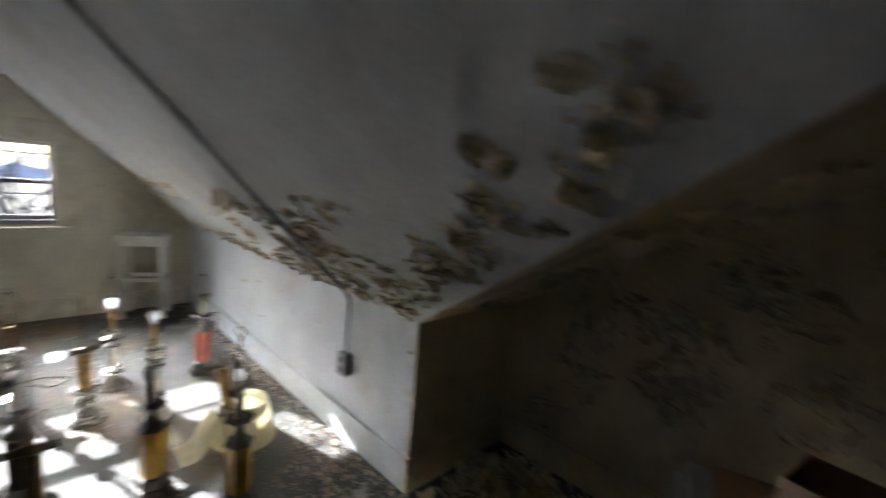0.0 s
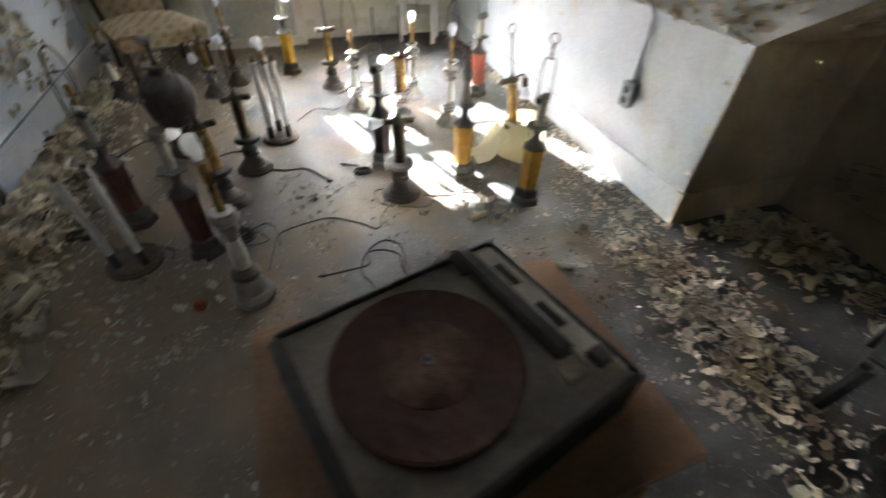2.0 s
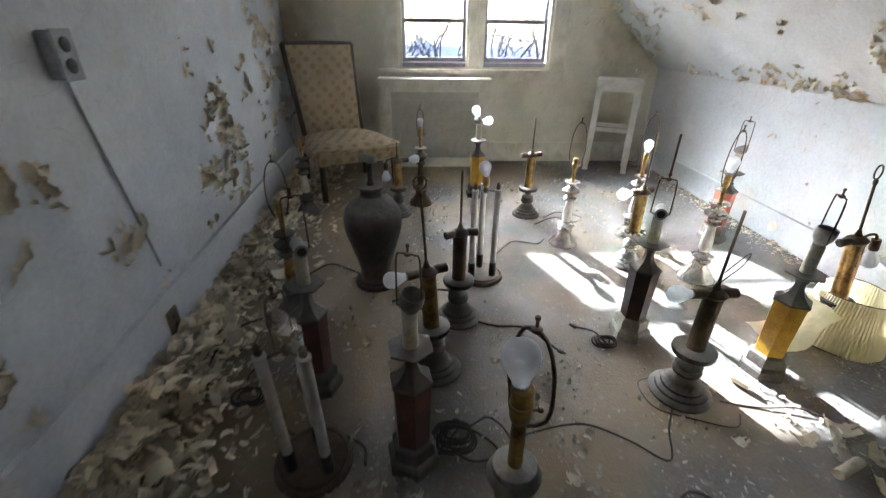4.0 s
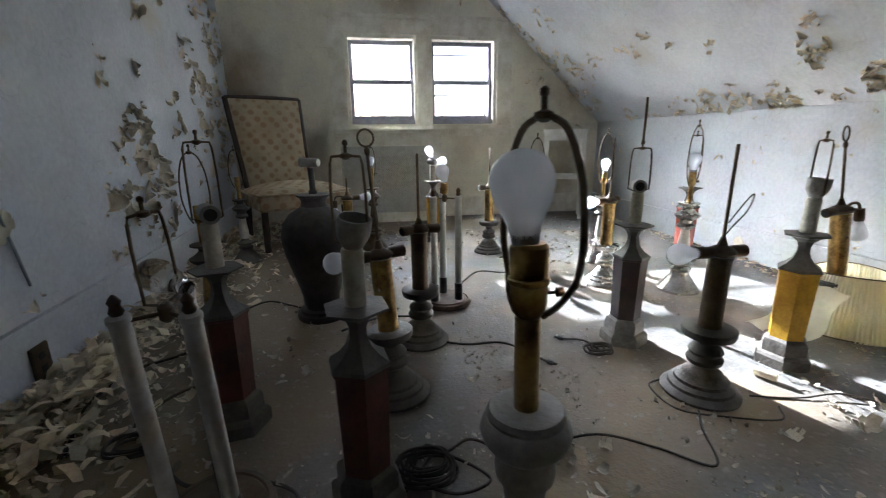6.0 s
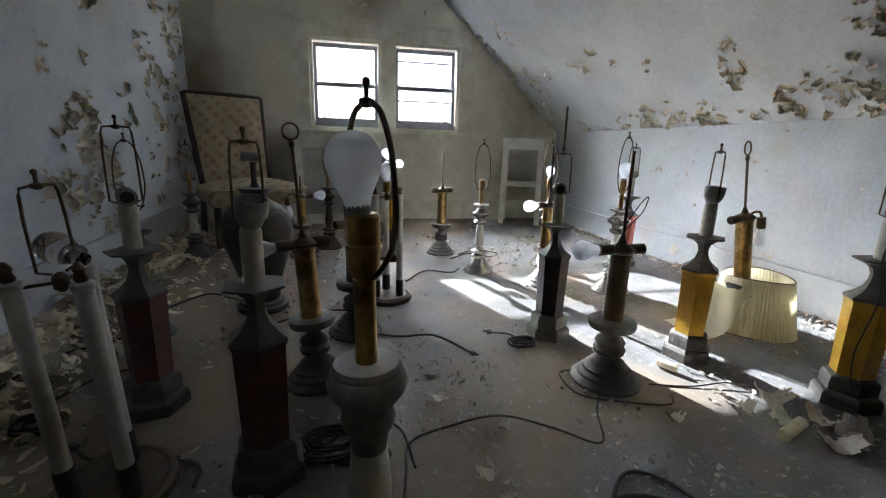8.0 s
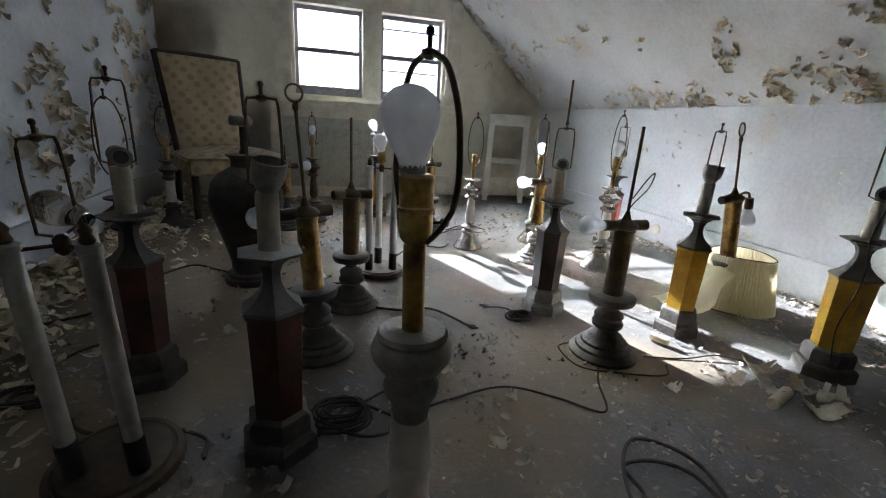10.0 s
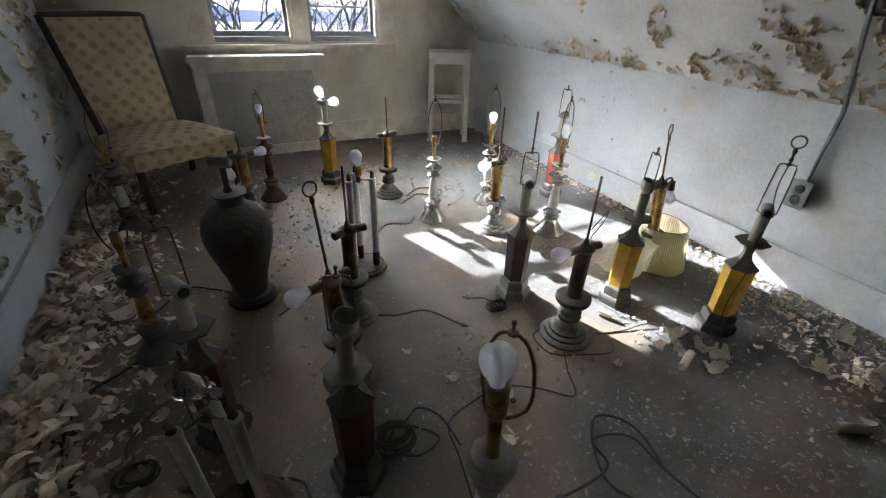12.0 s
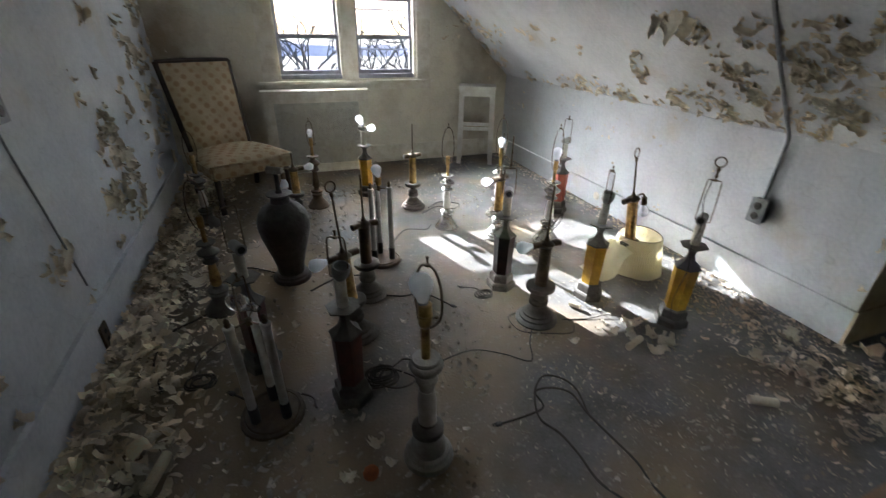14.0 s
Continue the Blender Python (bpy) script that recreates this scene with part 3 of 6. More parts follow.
outlet_box(0.0, 1.168, 0.555, 90, "grey metal surface outlet box on the knee wall")
outlet_box(left_x(1.573), 1.573, 1.283, -87.4, "grey metal surface outlet box on the peeling wall")
bm = bmesh.new()
pts = curve_points([(-0.022, 1.168, 0.63), (-0.022, 1.165, 0.78), (-0.022, 1.16, 0.97), (-0.05, 1.155, 1.04), (-0.14, 1.14, slope_z(-0.14) - 0.025), (-0.45, 1.065, slope_z(-0.45) - 0.025), (-0.75, 0.985, slope_z(-0.75) - 0.025), (-1.4, 0.80, slope_z(-1.4) - 0.025)], 8)
tube(bm, pts, 0.011, 8)
c = thing("conduit", 0, 0, 0, 0, "grey metal conduit rising from the outlet up the slope", "conduit")
part("pipe", bm, M_STEEL, c)
bm = bmesh.new()
tube(bm, curve_points([(left_x(1.58) + 0.02, 1.58, 1.21), (left_x(1.62) + 0.008, 1.61, 1.12), (left_x(1.67) + 0.008, 1.67, 0.84), (left_x(1.72) + 0.008, 1.72, 0.60), (left_x(1.76) + 0.008, 1.765, 0.37)], 6), 0.005, 6)
c = thing("thin_conduit", 0, 0, 0, 0, "thin painted conduit running down from the outlet box", "conduit")
part("cable", bm, M_STEEL, c)
v = thing("wall_plate", left_x(1.7) + 0.0165, 1.70, 0.10, -87.4, "small dark metal outlet plate set in the baseboard", "outlet plate", tilt=(0, 0))
bm = bmesh.new()
box(bm, -0.045, 0.045, 0.0, 0.012, -0.065, 0.065, 0.003)
part("plate", bm, M_DARKBRASS, v)
for s in (-0.025, 0.025):
    bm = bmesh.new()
    box(bm, -0.014, 0.014, 0.0125, 0.0135, s - 0.012, s + 0.012)
    part("socket_face", bm, M_HOLE, v)
v = thing("jack_plate", -0.016, 2.70, 0.11, 90, "small round cream plate on the baseboard", "outlet plate")
bm = bmesh.new()
lathe(bm, [(0.04, 0), (0.04, 0.006), (0.03, 0.01), (0.012, 0.012)], 20, pose(0, 0, 0, -90, 0, 0))
part("plate", bm, M_TRIM, v)


# ---- lamps: pieces ----
BULB = [(0.013, -0.012), (0.015, 0.0), (0.017, 0.012), (0.022, 0.025), (0.029, 0.042), (0.0325, 0.058), (0.033, 0.066), (0.031, 0.078), (0.026, 0.088), (0.017, 0.096), (0.006, 0.100), (0.001, 0.1005)]


def bulb(parent, m, scale=1.0, label="frosted white light bulb"):
    """Neck at the origin of m, glass along its z."""
    bm = bmesh.new()
    lathe(bm, [(r * scale * 1.05, z * scale * 0.92) for r, z in BULB], 24, m)
    ob = part("bulb", bm, M_BULB, parent, label, angle=80)
    bm = bmesh.new()
    lathe(bm, [(0.0145 * scale, -0.028 * scale), (0.0155 * scale, -0.02 * scale), (0.0145 * scale, -0.012 * scale), (0.0155 * scale, -0.004 * scale), (0.0165 * scale, 0.004 * scale)], 16, m)
    part("screw_cap", bm, M_STEEL, ob)
    return ob


def open_socket(parent, z, rz, material, r=0.026, lean=0):
    """A lamp holder lying on its side, its dark mouth facing out."""
    bm = bmesh.new()
    m = pose(0, 0, z, 90 + lean, 0, rz)
    lathe(bm, [(r * 0.75, -0.045), (r, -0.030), (r, 0.040), (r * 1.08, 0.044), (r * 1.08, 0.052), (r * 0.72, 0.053)], 18, m)
    s = part("socket", bm, material, parent, "sideways lamp holder")
    bm = bmesh.new()
    lathe(bm, [(r * 0.7, 0.0535), (r * 0.7, 0.0545), (0.003, 0.055)], 18, m)
    part("mouth", bm, M_HOLE, s)
    return s


def upright_socket(parent, z0, z1, material, r=0.02):
    h = z1 - z0
    bm = bmesh.new()
    lathe(bm, [(r * 0.6, z0), (r * 0.9, z0 + 0.08 * h), (r, z0 + 0.2 * h), (r, z0 + 0.45 * h), (r * 1.1, z0 + 0.47 * h), (r * 1.1, z0 + 0.53 * h), (r, z0 + 0.55 * h), (r * 1.02, z1 - 0.05 * h), (r * 0.85, z1)], 20)
    s = part("socket", bm, material, parent, "turned brass lamp holder")
    bm = bmesh.new()
    tube(bm, [(r * 0.8, 0, z0 + 0.3 * h), (r + 0.014, 0, z0 + 0.3 * h)], 0.0025, 6)
    lathe(bm, [(0.003, 0), (0.0065, 0.002), (0.0065, 0.010), (0.004, 0.012)], 10, pose(r + 0.012, 0, z0 + 0.3 * h, 0, 90, 0))
    part("switch_key", bm, M_DARKBRASS, s)
    return s


def harp(parent, z0, z1, half, rz, square=False, material=None, r=0.003, shift=0.0):
    """The wire loop that carries a shade, with a small screw on top."""
    material = material or M_DARKBRASS
    h = z1 - z0
    if square:
        prof = [(0.012, z0), (half, z0 + 0.01), (half, z0 + 0.25 * h), (half * 0.98, z0 + 0.6 * h), (half * 0.9, z1 - 0.03), (half * 0.8, z1 - 0.016), (0.010, z1 - 0.014)]
        line = [Vector((x, 0, z)) for x, z in prof] + [Vector((-x, 0, z)) for x, z in prof[::-1]]
    else:
        prof = [(0.022, z0), (half * 0.72, z0 + 0.10 * h), (half * 0.98, z0 + 0.30 * h), (half, z0 + 0.48 * h), (half * 0.88, z0 + 0.70 * h), (half * 0.55, z0 + 0.88 * h), (0.010, z1 - 0.016)]
        line = curve_points([(x, 0, z) for x, z in prof], 4) + curve_points([(-x, 0, z) for x, z in prof[::-1]], 4)
    rot = pose(0, 0, 0, 0, 0, rz)
    line = [Vector((p.x + shift * min(1.0, (p.z - z0) / 0.05), p.y, p.z)) for p in line]
    top = rot @ pose(shift, 0, 0)
    bm = bmesh.new()
    tube(bm, [rot @ p for p in line], r, 7)
    hp = part("harp", bm, material, parent, "bent wire shade harp")
    bm = bmesh.new()
    lathe(bm, [(0.004, z1 - 0.022), (0.011, z1 - 0.018), (0.011, z1 - 0.011), (0.0035, z1 - 0.008), (0.0035, z1 + 0.006), (0.0055, z1 + 0.008), (0.0055, z1 + 0.014), (0.002, z1 + 0.017)], 10, top)
    part("screw", bm, material, hp)
    return hp


def rod(parent, z0, z1, r=0.0045, ring=0.0, rz=0, material=None, name="rod"):
    """A centre rod; ring: the radius of a finial ring on its end."""
    material = material or M_DARKBRASS
    bm = bmesh.new()
    lathe(bm, [(r * 1.6, z0), (r * 1.6, z0 + 0.012), (r, z0 + 0.014), (r, z1 - 0.002), (r * 0.7, z1)], 10)
    ob = part(name, bm, material, parent)
    if ring:
        bm = bmesh.new()
        m = pose(0, 0, z1 + ring, 0, 0, rz)
        tube(bm, [m @ Vector((ring * math.cos(a), 0, ring * math.sin(a))) for a in [2 * math.pi * k / 20 for k in range(20)]], 0.0035, 7, True)
        lathe(bm, [(0.004, z1 - 0.03), (0.009, z1 - 0.02), (0.009, z1 - 0.008), (0.004, z1)], 10)
        part("finial_ring", bm, material, ob)
    return ob


def arm_cluster(parent, z, arms, material=None):
    """Cross arms at the head of a column: (turn, 'bulb' | 'holder' | 'drop') each."""
    material = material or M_DARKBRASS
    bm = bmesh.new()
    lathe(bm, [(0.012, z - 0.014), (0.040, z - 0.010), (0.046, z), (0.038, z + 0.010), (0.016, z + 0.022), (0.010, z + 0.04)], 20)
    cl = part("head", bm, material, parent)
    for turn, kind in arms:
        m = pose(0, 0, z, 0, 0, turn)
        if kind == "drop":
            bm = bmesh.new()
            tube(bm, [m @ p for p in curve_points([(0.02, 0, 0.005), (0.055, 0, 0.018), (0.085, 0, 0.012), (0.095, 0, -0.012)], 6)], 0.006, 8)
            lathe(bm, [(0.018, 0), (0.019, -0.05), (0.014, -0.055)], 14, m @ pose(0.095, 0, -0.012))
            part("arm", bm, material, parent)
            bulb(parent, m @ pose(0.095, 0, -0.065, 180, 0, 0))
        else:
            bm = bmesh.new()
            lathe(bm, [(0.010, 0.02), (0.019, 0.035), (0.020, 0.085), (0.016, 0.088)], 14, m @ pose(0, 0, 0, 0, 90, 0))
            a = part("arm", bm, material, parent)
            if kind == "bulb":
                bulb(parent, m @ pose(0.092, 0, 0, 0, 90, 0))
            else:
                bm = bmesh.new()
                lathe(bm, [(0.014, 0.0882), (0.014, 0.0888), (0.003, 0.089)], 14, m @ pose(0, 0, 0, 0, 90, 0))
                part("mouth", bm, M_HOLE, a)
    for turn in (70, 250):
        bm = bmesh.new()
        m = pose(0, 0, z, 0, 0, turn)
        tube(bm, [m @ Vector((0.03, 0, -0.01)), m @ Vector((0.05, 0, -0.03)), m @ Vector((0.05, 0, -0.10))], 0.0012, 5)
        lathe(bm, [(0.001, -0.115), (0.006, -0.108), (0.001, -0.100)], 8, m @ pose(0.05, 0, 0))
        part("pull_chain", bm, material, cl)
    return cl


# ---- lamps: kinds ----
def hex_lamp(x, y, rz, body, label, top, head="harp", mouth=0, base=None, lean=(0, 0), group="hexagonal lamps", ring=0.0, trim=None, cup=0):
    o = thing("table_lamp", x, y, 0, rz, label, "table lamp", group, lean)
    base, trim = base or M_PEWTER, trim or M_PEWTER
    t6 = math.pi / 6
    bm = bmesh.new()
    lathe(bm, [(0.097, 0.0), (0.097, 0.038), (0.090, 0.048), (0.079, 0.054), (0.079, 0.092), (0.074, 0.104), (0.062, 0.112)], 6, None, t6)
    part("base", bm, base, o, "stepped six-sided foot", angle=20)
    bm = bmesh.new()
    lathe(bm, [(0.060, 0.112), (0.067, 0.370), (0.071, 0.372), (0.071, 0.380)], 6, None, t6)
    part("column", bm, body, o, angle=20)
    bm = bmesh.new()
    lathe(bm, [(0.075, 0.380), (0.072, 0.388), (0.049, 0.404), (0.031, 0.424), (0.022, 0.448), (0.021, 0.468), (0.028, 0.488), (0.048, 0.504), (0.074, 0.511), (0.075, 0.517), (0.033, 0.520), (0.023, 0.522)], 6, None, t6)
    part("neck", bm, trim, o, "concave neck with a six-sided drip plate", angle=20)
    bm = bmesh.new()
    lathe(bm, [(0.024, 0.520), (0.024, 0.640), (0.021, 0.648)], 20)
    part("candle_tube", bm, M_CANDLE, o, "ivory candle sleeve")
    if cup:
        bm = bmesh.new()
        lathe(bm, [(0.017, 0.646), (0.024, 0.656), (0.033, 0.672), (0.036, 0.690), (0.036, 0.716), (0.032, 0.7165), (0.030, 0.690), (0.012, 0.668)], 18, pose(0, 0, 0.646, cup, cup * 0.6, 0) @ pose(0, 0, -0.646))
        part("socket", bm, M_PALE, o, "grey porcelain lamp holder")
    else:
        open_socket(o, 0.676, mouth, M_PALE, 0.024)
    if head == "harp":
        harp(o, 0.652, top, 0.038, mouth, True)
    elif head == "rod":
        harp(o, 0.652, 0.835, 0.038, mouth, True)
        rod(o, 0.835, top, 0.0045)
    elif head == "ring":
        harp(o, 0.652, 0.90, 0.036, mouth, True)
        rod(o, 0.90, top - 0.05, 0.005, 0.025, mouth)
    return o


def column_lamp(x, y, rz, label, top, head, arms, shaft=None, foot=None, size=1.0, ring=0.0, group="brass column lamps", lean=(0, 0), col_top=0.49):
    o = thing("table_lamp", x, y, 0, rz, label, "table lamp", group, lean)
    foot, shaft = foot or M_PEWTER, shaft or M_BRASS
    s = size
    bm = bmesh.new()
    lathe(bm, [(0.118 * s, 0), (0.120 * s, 0.010), (0.112 * s, 0.018), (0.100 * s, 0.026), (0.098 * s, 0.036), (0.082 * s, 0.046), (0.080 * s, 0.056), (0.064 * s, 0.066), (0.060 * s, 0.078), (0.044 * s, 0.092), (0.034 * s, 0.104)], 28)
    part("base", bm, foot, o, "tiered round foot")
    bm = bmesh.new()
    lathe(bm, [(0.034 * s, 0.104), (0.052 * s, 0.116), (0.055 * s, 0.130), (0.046 * s, 0.146), (0.052 * s, 0.158), (0.046 * s, 0.170), (0.026 * s, 0.184), (0.026 * s, 0.196), (0.040 * s, 0.204)], 24)
    part("turned_stem", bm, foot, o)
    bm = bmesh.new()
    lathe(bm, [(0.040 * s, 0.204), (0.076 * s, 0.214), (0.080 * s, 0.224), (0.080 * s, 0.240), (0.070 * s, 0.246), (0.040 * s, 0.246)], 28)
    part("collar", bm, foot, o)
    bm = bmesh.new()
    lathe(bm, [(0.036, 0.246), (0.037, 0.256), (0.035, 0.262), (0.035, col_top - 0.012), (0.038, col_top - 0.006), (0.038, col_top)], 24)
    part("column", bm, shaft, o, "smooth brass shaft")
    if head == "arms":
        arm_cluster(o, col_top + 0.014, arms)
        rod(o, col_top + 0.05, top - 2 * ring, 0.0055, ring, 20)
    return o


def turned_lamp(x, y, rz, label, top, bulb_scale=0.0, tall=1.0, foot=None, stem=None, harp_half=0.045, lean=(0, 0), group="turned pale lamps", harp_turn=0, wide=1.0):
    """A slim lamp of turned rings: flared foot, white vase-shaped stem, drip plates, brass holder and harp."""
    o = thing("table_lamp", x, y, 0, rz, label, "table lamp", group, lean)
    foot, stem = foot or M_SILVER, stem or M_TUBE
    k, w = tall, wide
    bm = bmesh.new()
    lathe(bm, [(0.100 * w, 0), (0.102 * w, 0.010 * k), (0.094 * w, 0.020 * k), (0.086 * w, 0.034 * k), (0.070 * w, 0.050 * k), (0.064 * w, 0.064 * k), (0.048 * w, 0.080 * k), (0.044 * w, 0.104 * k), (0.050 * w, 0.112 * k), (0.050 * w, 0.122 * k), (0.030 * w, 0.132 * k)], 28)
    part("base", bm, foot, o, "flared round foot")
    bm = bmesh.new()
    lathe(bm, [(0.030 * w, 0.132 * k), (0.056 * w, 0.142 * k), (0.058 * w, 0.152 * k), (0.030 * w, 0.166 * k), (0.024 * w, 0.180 * k)], 24)
    part("lower_ring", bm, foot, o)
    bm = bmesh.new()
    lathe(bm, [(0.024 * w, 0.180 * k), (0.033 * w, 0.196 * k), (0.031 * w, 0.24 * k), (0.022 * w, 0.32 * k), (0.021 * w, 0.33 * k)], 22)
    part("stem", bm, stem, o, "white tapered stem")
    bm = bmesh.new()
    lathe(bm, [(0.021 * w, 0.33 * k), (0.040 * w, 0.342 * k), (0.044 * w, 0.352 * k), (0.030 * w, 0.366 * k), (0.034 * w, 0.382 * k), (0.056 * w, 0.398 * k), (0.060 * w, 0.410 * k), (0.040 * w, 0.424 * k), (0.022 * w, 0.440 * k), (0.022 * w, 0.452 * k), (0.050 * w, 0.462 * k), (0.052 * w, 0.470 * k), (0.020 * w, 0.474 * k)], 26)
    part("drip_plate", bm, foot, o, "stacked turned rings")
    bm = bmesh.new()
    lathe(bm, [(0.013, 0.474 * k), (0.013, 0.555 * k)], 14)
    part("tube", bm, M_BRASS, o)
    upright_socket(o, 0.555 * k, 0.555 * k + 0.075, M_BRASS, 0.018)
    if bulb_scale:
        bulb(o, pose(0, 0, 0.555 * k + 0.085), bulb_scale)
    if top > 0.555 * k + 0.12:
        harp(o, 0.555 * k + 0.004, top, harp_half, harp_turn)
    return o


def tube_lamp(x, y, rz, label, height, bulb_on, lean=(0, 0), bracket=True):
    o = thing("table_lamp", x, y, 0, rz, label, "table lamp", "three-tube lamps", lean)
    bm = bmesh.new()
    lathe(bm, [(0.132, 0), (0.137, 0.008), (0.133, 0.024), (0.120, 0.028), (0.116, 0.022), (0.110, 0.030), (0.06, 0.030), (0.02, 0.031)], 32)
    part("base", bm, M_DARKBRASS, o, "round tarnished base plate")
    for k in range(3):
        a = math.radians(90 + 120 * k)
        m = pose(0.074 * math.cos(a), 0.074 * math.sin(a), 0)
        bm = bmesh.new()
        lathe(bm, [(0.0215, 0.030), (0.0215, 0.115), (0.021, 0.12)], 16, m)
        part("sleeve", bm, M_BLACK, o)
        bm = bmesh.new()
        lathe(bm, [(0.0180, 0.12), (0.0180, height - 0.03), (0.0205, height - 0.028), (0.0205, height - 0.018), (0.012, height - 0.014)], 16, m)
        part("tube", bm, M_TUBE, o, "white enamelled tube")
        bm = bmesh.new()
        lathe(bm, [(0.010, height - 0.014), (0.013, height - 0.008), (0.009, height + 0.004), (0.012, height + 0.012), (0.006, height + 0.022), (0.002, height + 0.026)], 12, m)
        part("finial", bm, M_DARKBRASS, o)
    hub = height - 0.03
    bm = bmesh.new()
    for k in range(3):
        a = math.radians(90 + 120 * k)
        tube(bm, [(0, 0, hub), (0.07 * math.cos(a), 0.07 * math.sin(a), hub)], 0.004, 6)
    lathe(bm, [(0.006, hub - 0.02), (0.014, hub - 0.012), (0.014, hub + 0.012), (0.006, hub + 0.02)], 12)
    part("spider", bm, M_DARKBRASS, o)
    if bulb_on:
        bm = bmesh.new()
        lathe(bm, [(0.012, hub + 0.02), (0.020, hub + 0.03), (0.020, hub + 0.075), (0.015, hub + 0.08)], 16)
        part("socket", bm, M_BRASS, o)
        bulb(o, pose(0, 0, hub + 0.085, 20, -15, 0))
    if bracket:
        bm = bmesh.new()
        lathe(bm, [(r * 1.05, z * 1.25) for r, z in BULB], 18, pose(0.03, 0.02, hub + 0.045, 0, 84, 150))
        part("clear_bulb", bm, M_CLEAR, o, "smoky clear bulb lying sideways")
        harp(o, hub + 0.02, hub + 0.21, 0.034, 60, True)
    return o


def vase_lamp(x, y, label):
    o = thing("table_lamp", x, y, 0, 25, label, "table lamp")
    bm = bmesh.new()
    lathe(bm, [(0.122, 0), (0.126, 0.012), (0.122, 0.028), (0.108, 0.034), (0.106, 0.048), (0.090, 0.055)], 36)
    part("base", bm, M_DARKWOOD, o, "turned dark wooden foot")
    bm = bmesh.new()
    lathe(bm, [(0.084, 0.055), (0.088, 0.075), (0.090, 0.11), (0.104, 0.17), (0.128, 0.25), (0.152, 0.33), (0.163, 0.39), (0.163, 0.43), (0.150, 0.485), (0.120, 0.525), (0.084, 0.548), (0.062, 0.562), (0.058, 0.585), (0.066, 0.602), (0.079, 0.610), (0.080, 0.617), (0.060, 0.620), (0.02, 0.62)], 40)
    part("vase", bm, M_VASE, o, "dusty dark ceramic vase body")
    bm = bmesh.new()
    lathe(bm, [(0.020, 0.62), (0.020, 0.632), (0.014, 0.64), (0.014, 0.74)], 14)
    part("stem", bm, M_BLACK, o)
    open_socket(o, 0.765, 215, M_PALE, 0.022)
    return o


# ---- lamps standing about the floor ----
def bulb_lamp():
    o = thing("table_lamp", -2.428, 0.560, 0, 0, "turned pewter lamp with frosted bulb and bent brass harp", "table lamp", tilt=(-1.5, -0.6))
    bm = bmesh.new()
    lathe(bm, [(0.098, 0), (0.102, 0.012), (0.098, 0.030), (0.086, 0.036), (0.084, 0.052), (0.072, 0.060), (0.068, 0.090), (0.060, 0.112), (0.050, 0.126), (0.050, 0.136)], 32)
    part("base", bm, M_PALE, o, "bell-shaped tiered foot")
    bm = bmesh.new()
    lathe(bm, [(0.050, 0.136), (0.063, 0.150), (0.063, 0.172), (0.048, 0.186), (0.036, 0.192), (0.036, 0.204)], 28)
    part("lower_ring", bm, M_PEWTER, o)
    bm = bmesh.new()
    lathe(bm, [(0.036, 0.204), (0.034, 0.215), (0.036, 0.29), (0.031, 0.345), (0.030, 0.365)], 24)
    part("stem", bm, M_TUBE, o, "white sleeve")
    bm = bmesh.new()
    lathe(bm, [(0.028, 0.365), (0.032, 0.395), (0.041, 0.408), (0.043, 0.422), (0.037, 0.438), (0.034, 0.446), (0.049, 0.454), (0.059, 0.468), (0.063, 0.482), (0.058, 0.496), (0.052, 0.500), (0.054, 0.506), (0.050, 0.513), (0.014, 0.514)], 30)
    part("cup", bm, M_PALE, o, "dusty flared cup")
    bm = bmesh.new()
    lathe(bm, [(0.0165, 0.513), (0.0165, 0.645)], 18)
    part("tube", bm, M_BRASS, o)
    upright_socket(o, 0.645, 0.742, M_BRASS, 0.024)
    bulb(o, pose(-0.006, 0, 0.750, 0, -4, 0), 1.14)
    harp(o, 0.650, 0.905, 0.055, -55, False, M_DARKBRASS, 0.0042, 0.016)
    return o


bulb_lamp()
hex_lamp(-2.673, 0.975, 10, M_RED, "dark red six-sided lamp with ivory candle and wire harp", 0.85, "harp", 150, cup=12)
hex_lamp(-3.078, 1.345, 40, M_RED, "dark red six-sided lamp standing near the peeling wall", 0.88, "harp", -13)
hex_lamp(-1.572, 1.650, 0, M_PURPLE, "dark lacquered six-sided lamp with tall harp rod", 1.01, "rod", -27, M_PALE)
hex_lamp(-1.075, 1.362, 15, M_YELLOW, "amber six-sided lamp with pewter foot and neck", 0.86, "harp", 60, cup=4)
hex_lamp(-0.768, 0.968, 25, M_YELLOW, "amber six-sided lamp with ring finial, leaning slightly", 1.005, "ring", -84)
twin = hex_lamp(-2.115, 3.69, 5, M_YELLOW, "amber six-sided lamp beside the radiator cover", 0.74, "none", 200)
hex_lamp(-0.455, 2.715, 0, M_ROSE, "rose-red six-sided lamp by the knee wall", 0.88, "harp", 120)

bulb(twin, pose(-0.01, 0, 0.72, 10, -25, 0))
bulb(twin, pose(0.028, 0, 0.672, 0, 78, -20))

column_lamp(-2.578, 1.420, 0, "brass column lamp with ring finial and splayed arms", 0.90, "arms", ((20, "holder"), (200, "bulb")), ring=0.026, lean=(-3, -3.9))
column_lamp(-2.443, 1.815, 30, "dark brass column lamp with two bulb holders", 0.81, "arms", ((180, "holder"), (330, "holder")), shaft=M_DARKBRASS)
column_lamp(-1.530, 1.245, 10, "tarnished brass column lamp with a sideways bulb", 0.84, "arms", ((170, "bulb"), (350, "holder")), shaft=M_DARKBRASS, size=1.05)
column_lamp(-1.262, 2.365, 0, "bright brass column lamp with one side bulb", 0.86, "arms", ((195, "bulb"), (30, "holder")), size=0.95, foot=M_SILVER)
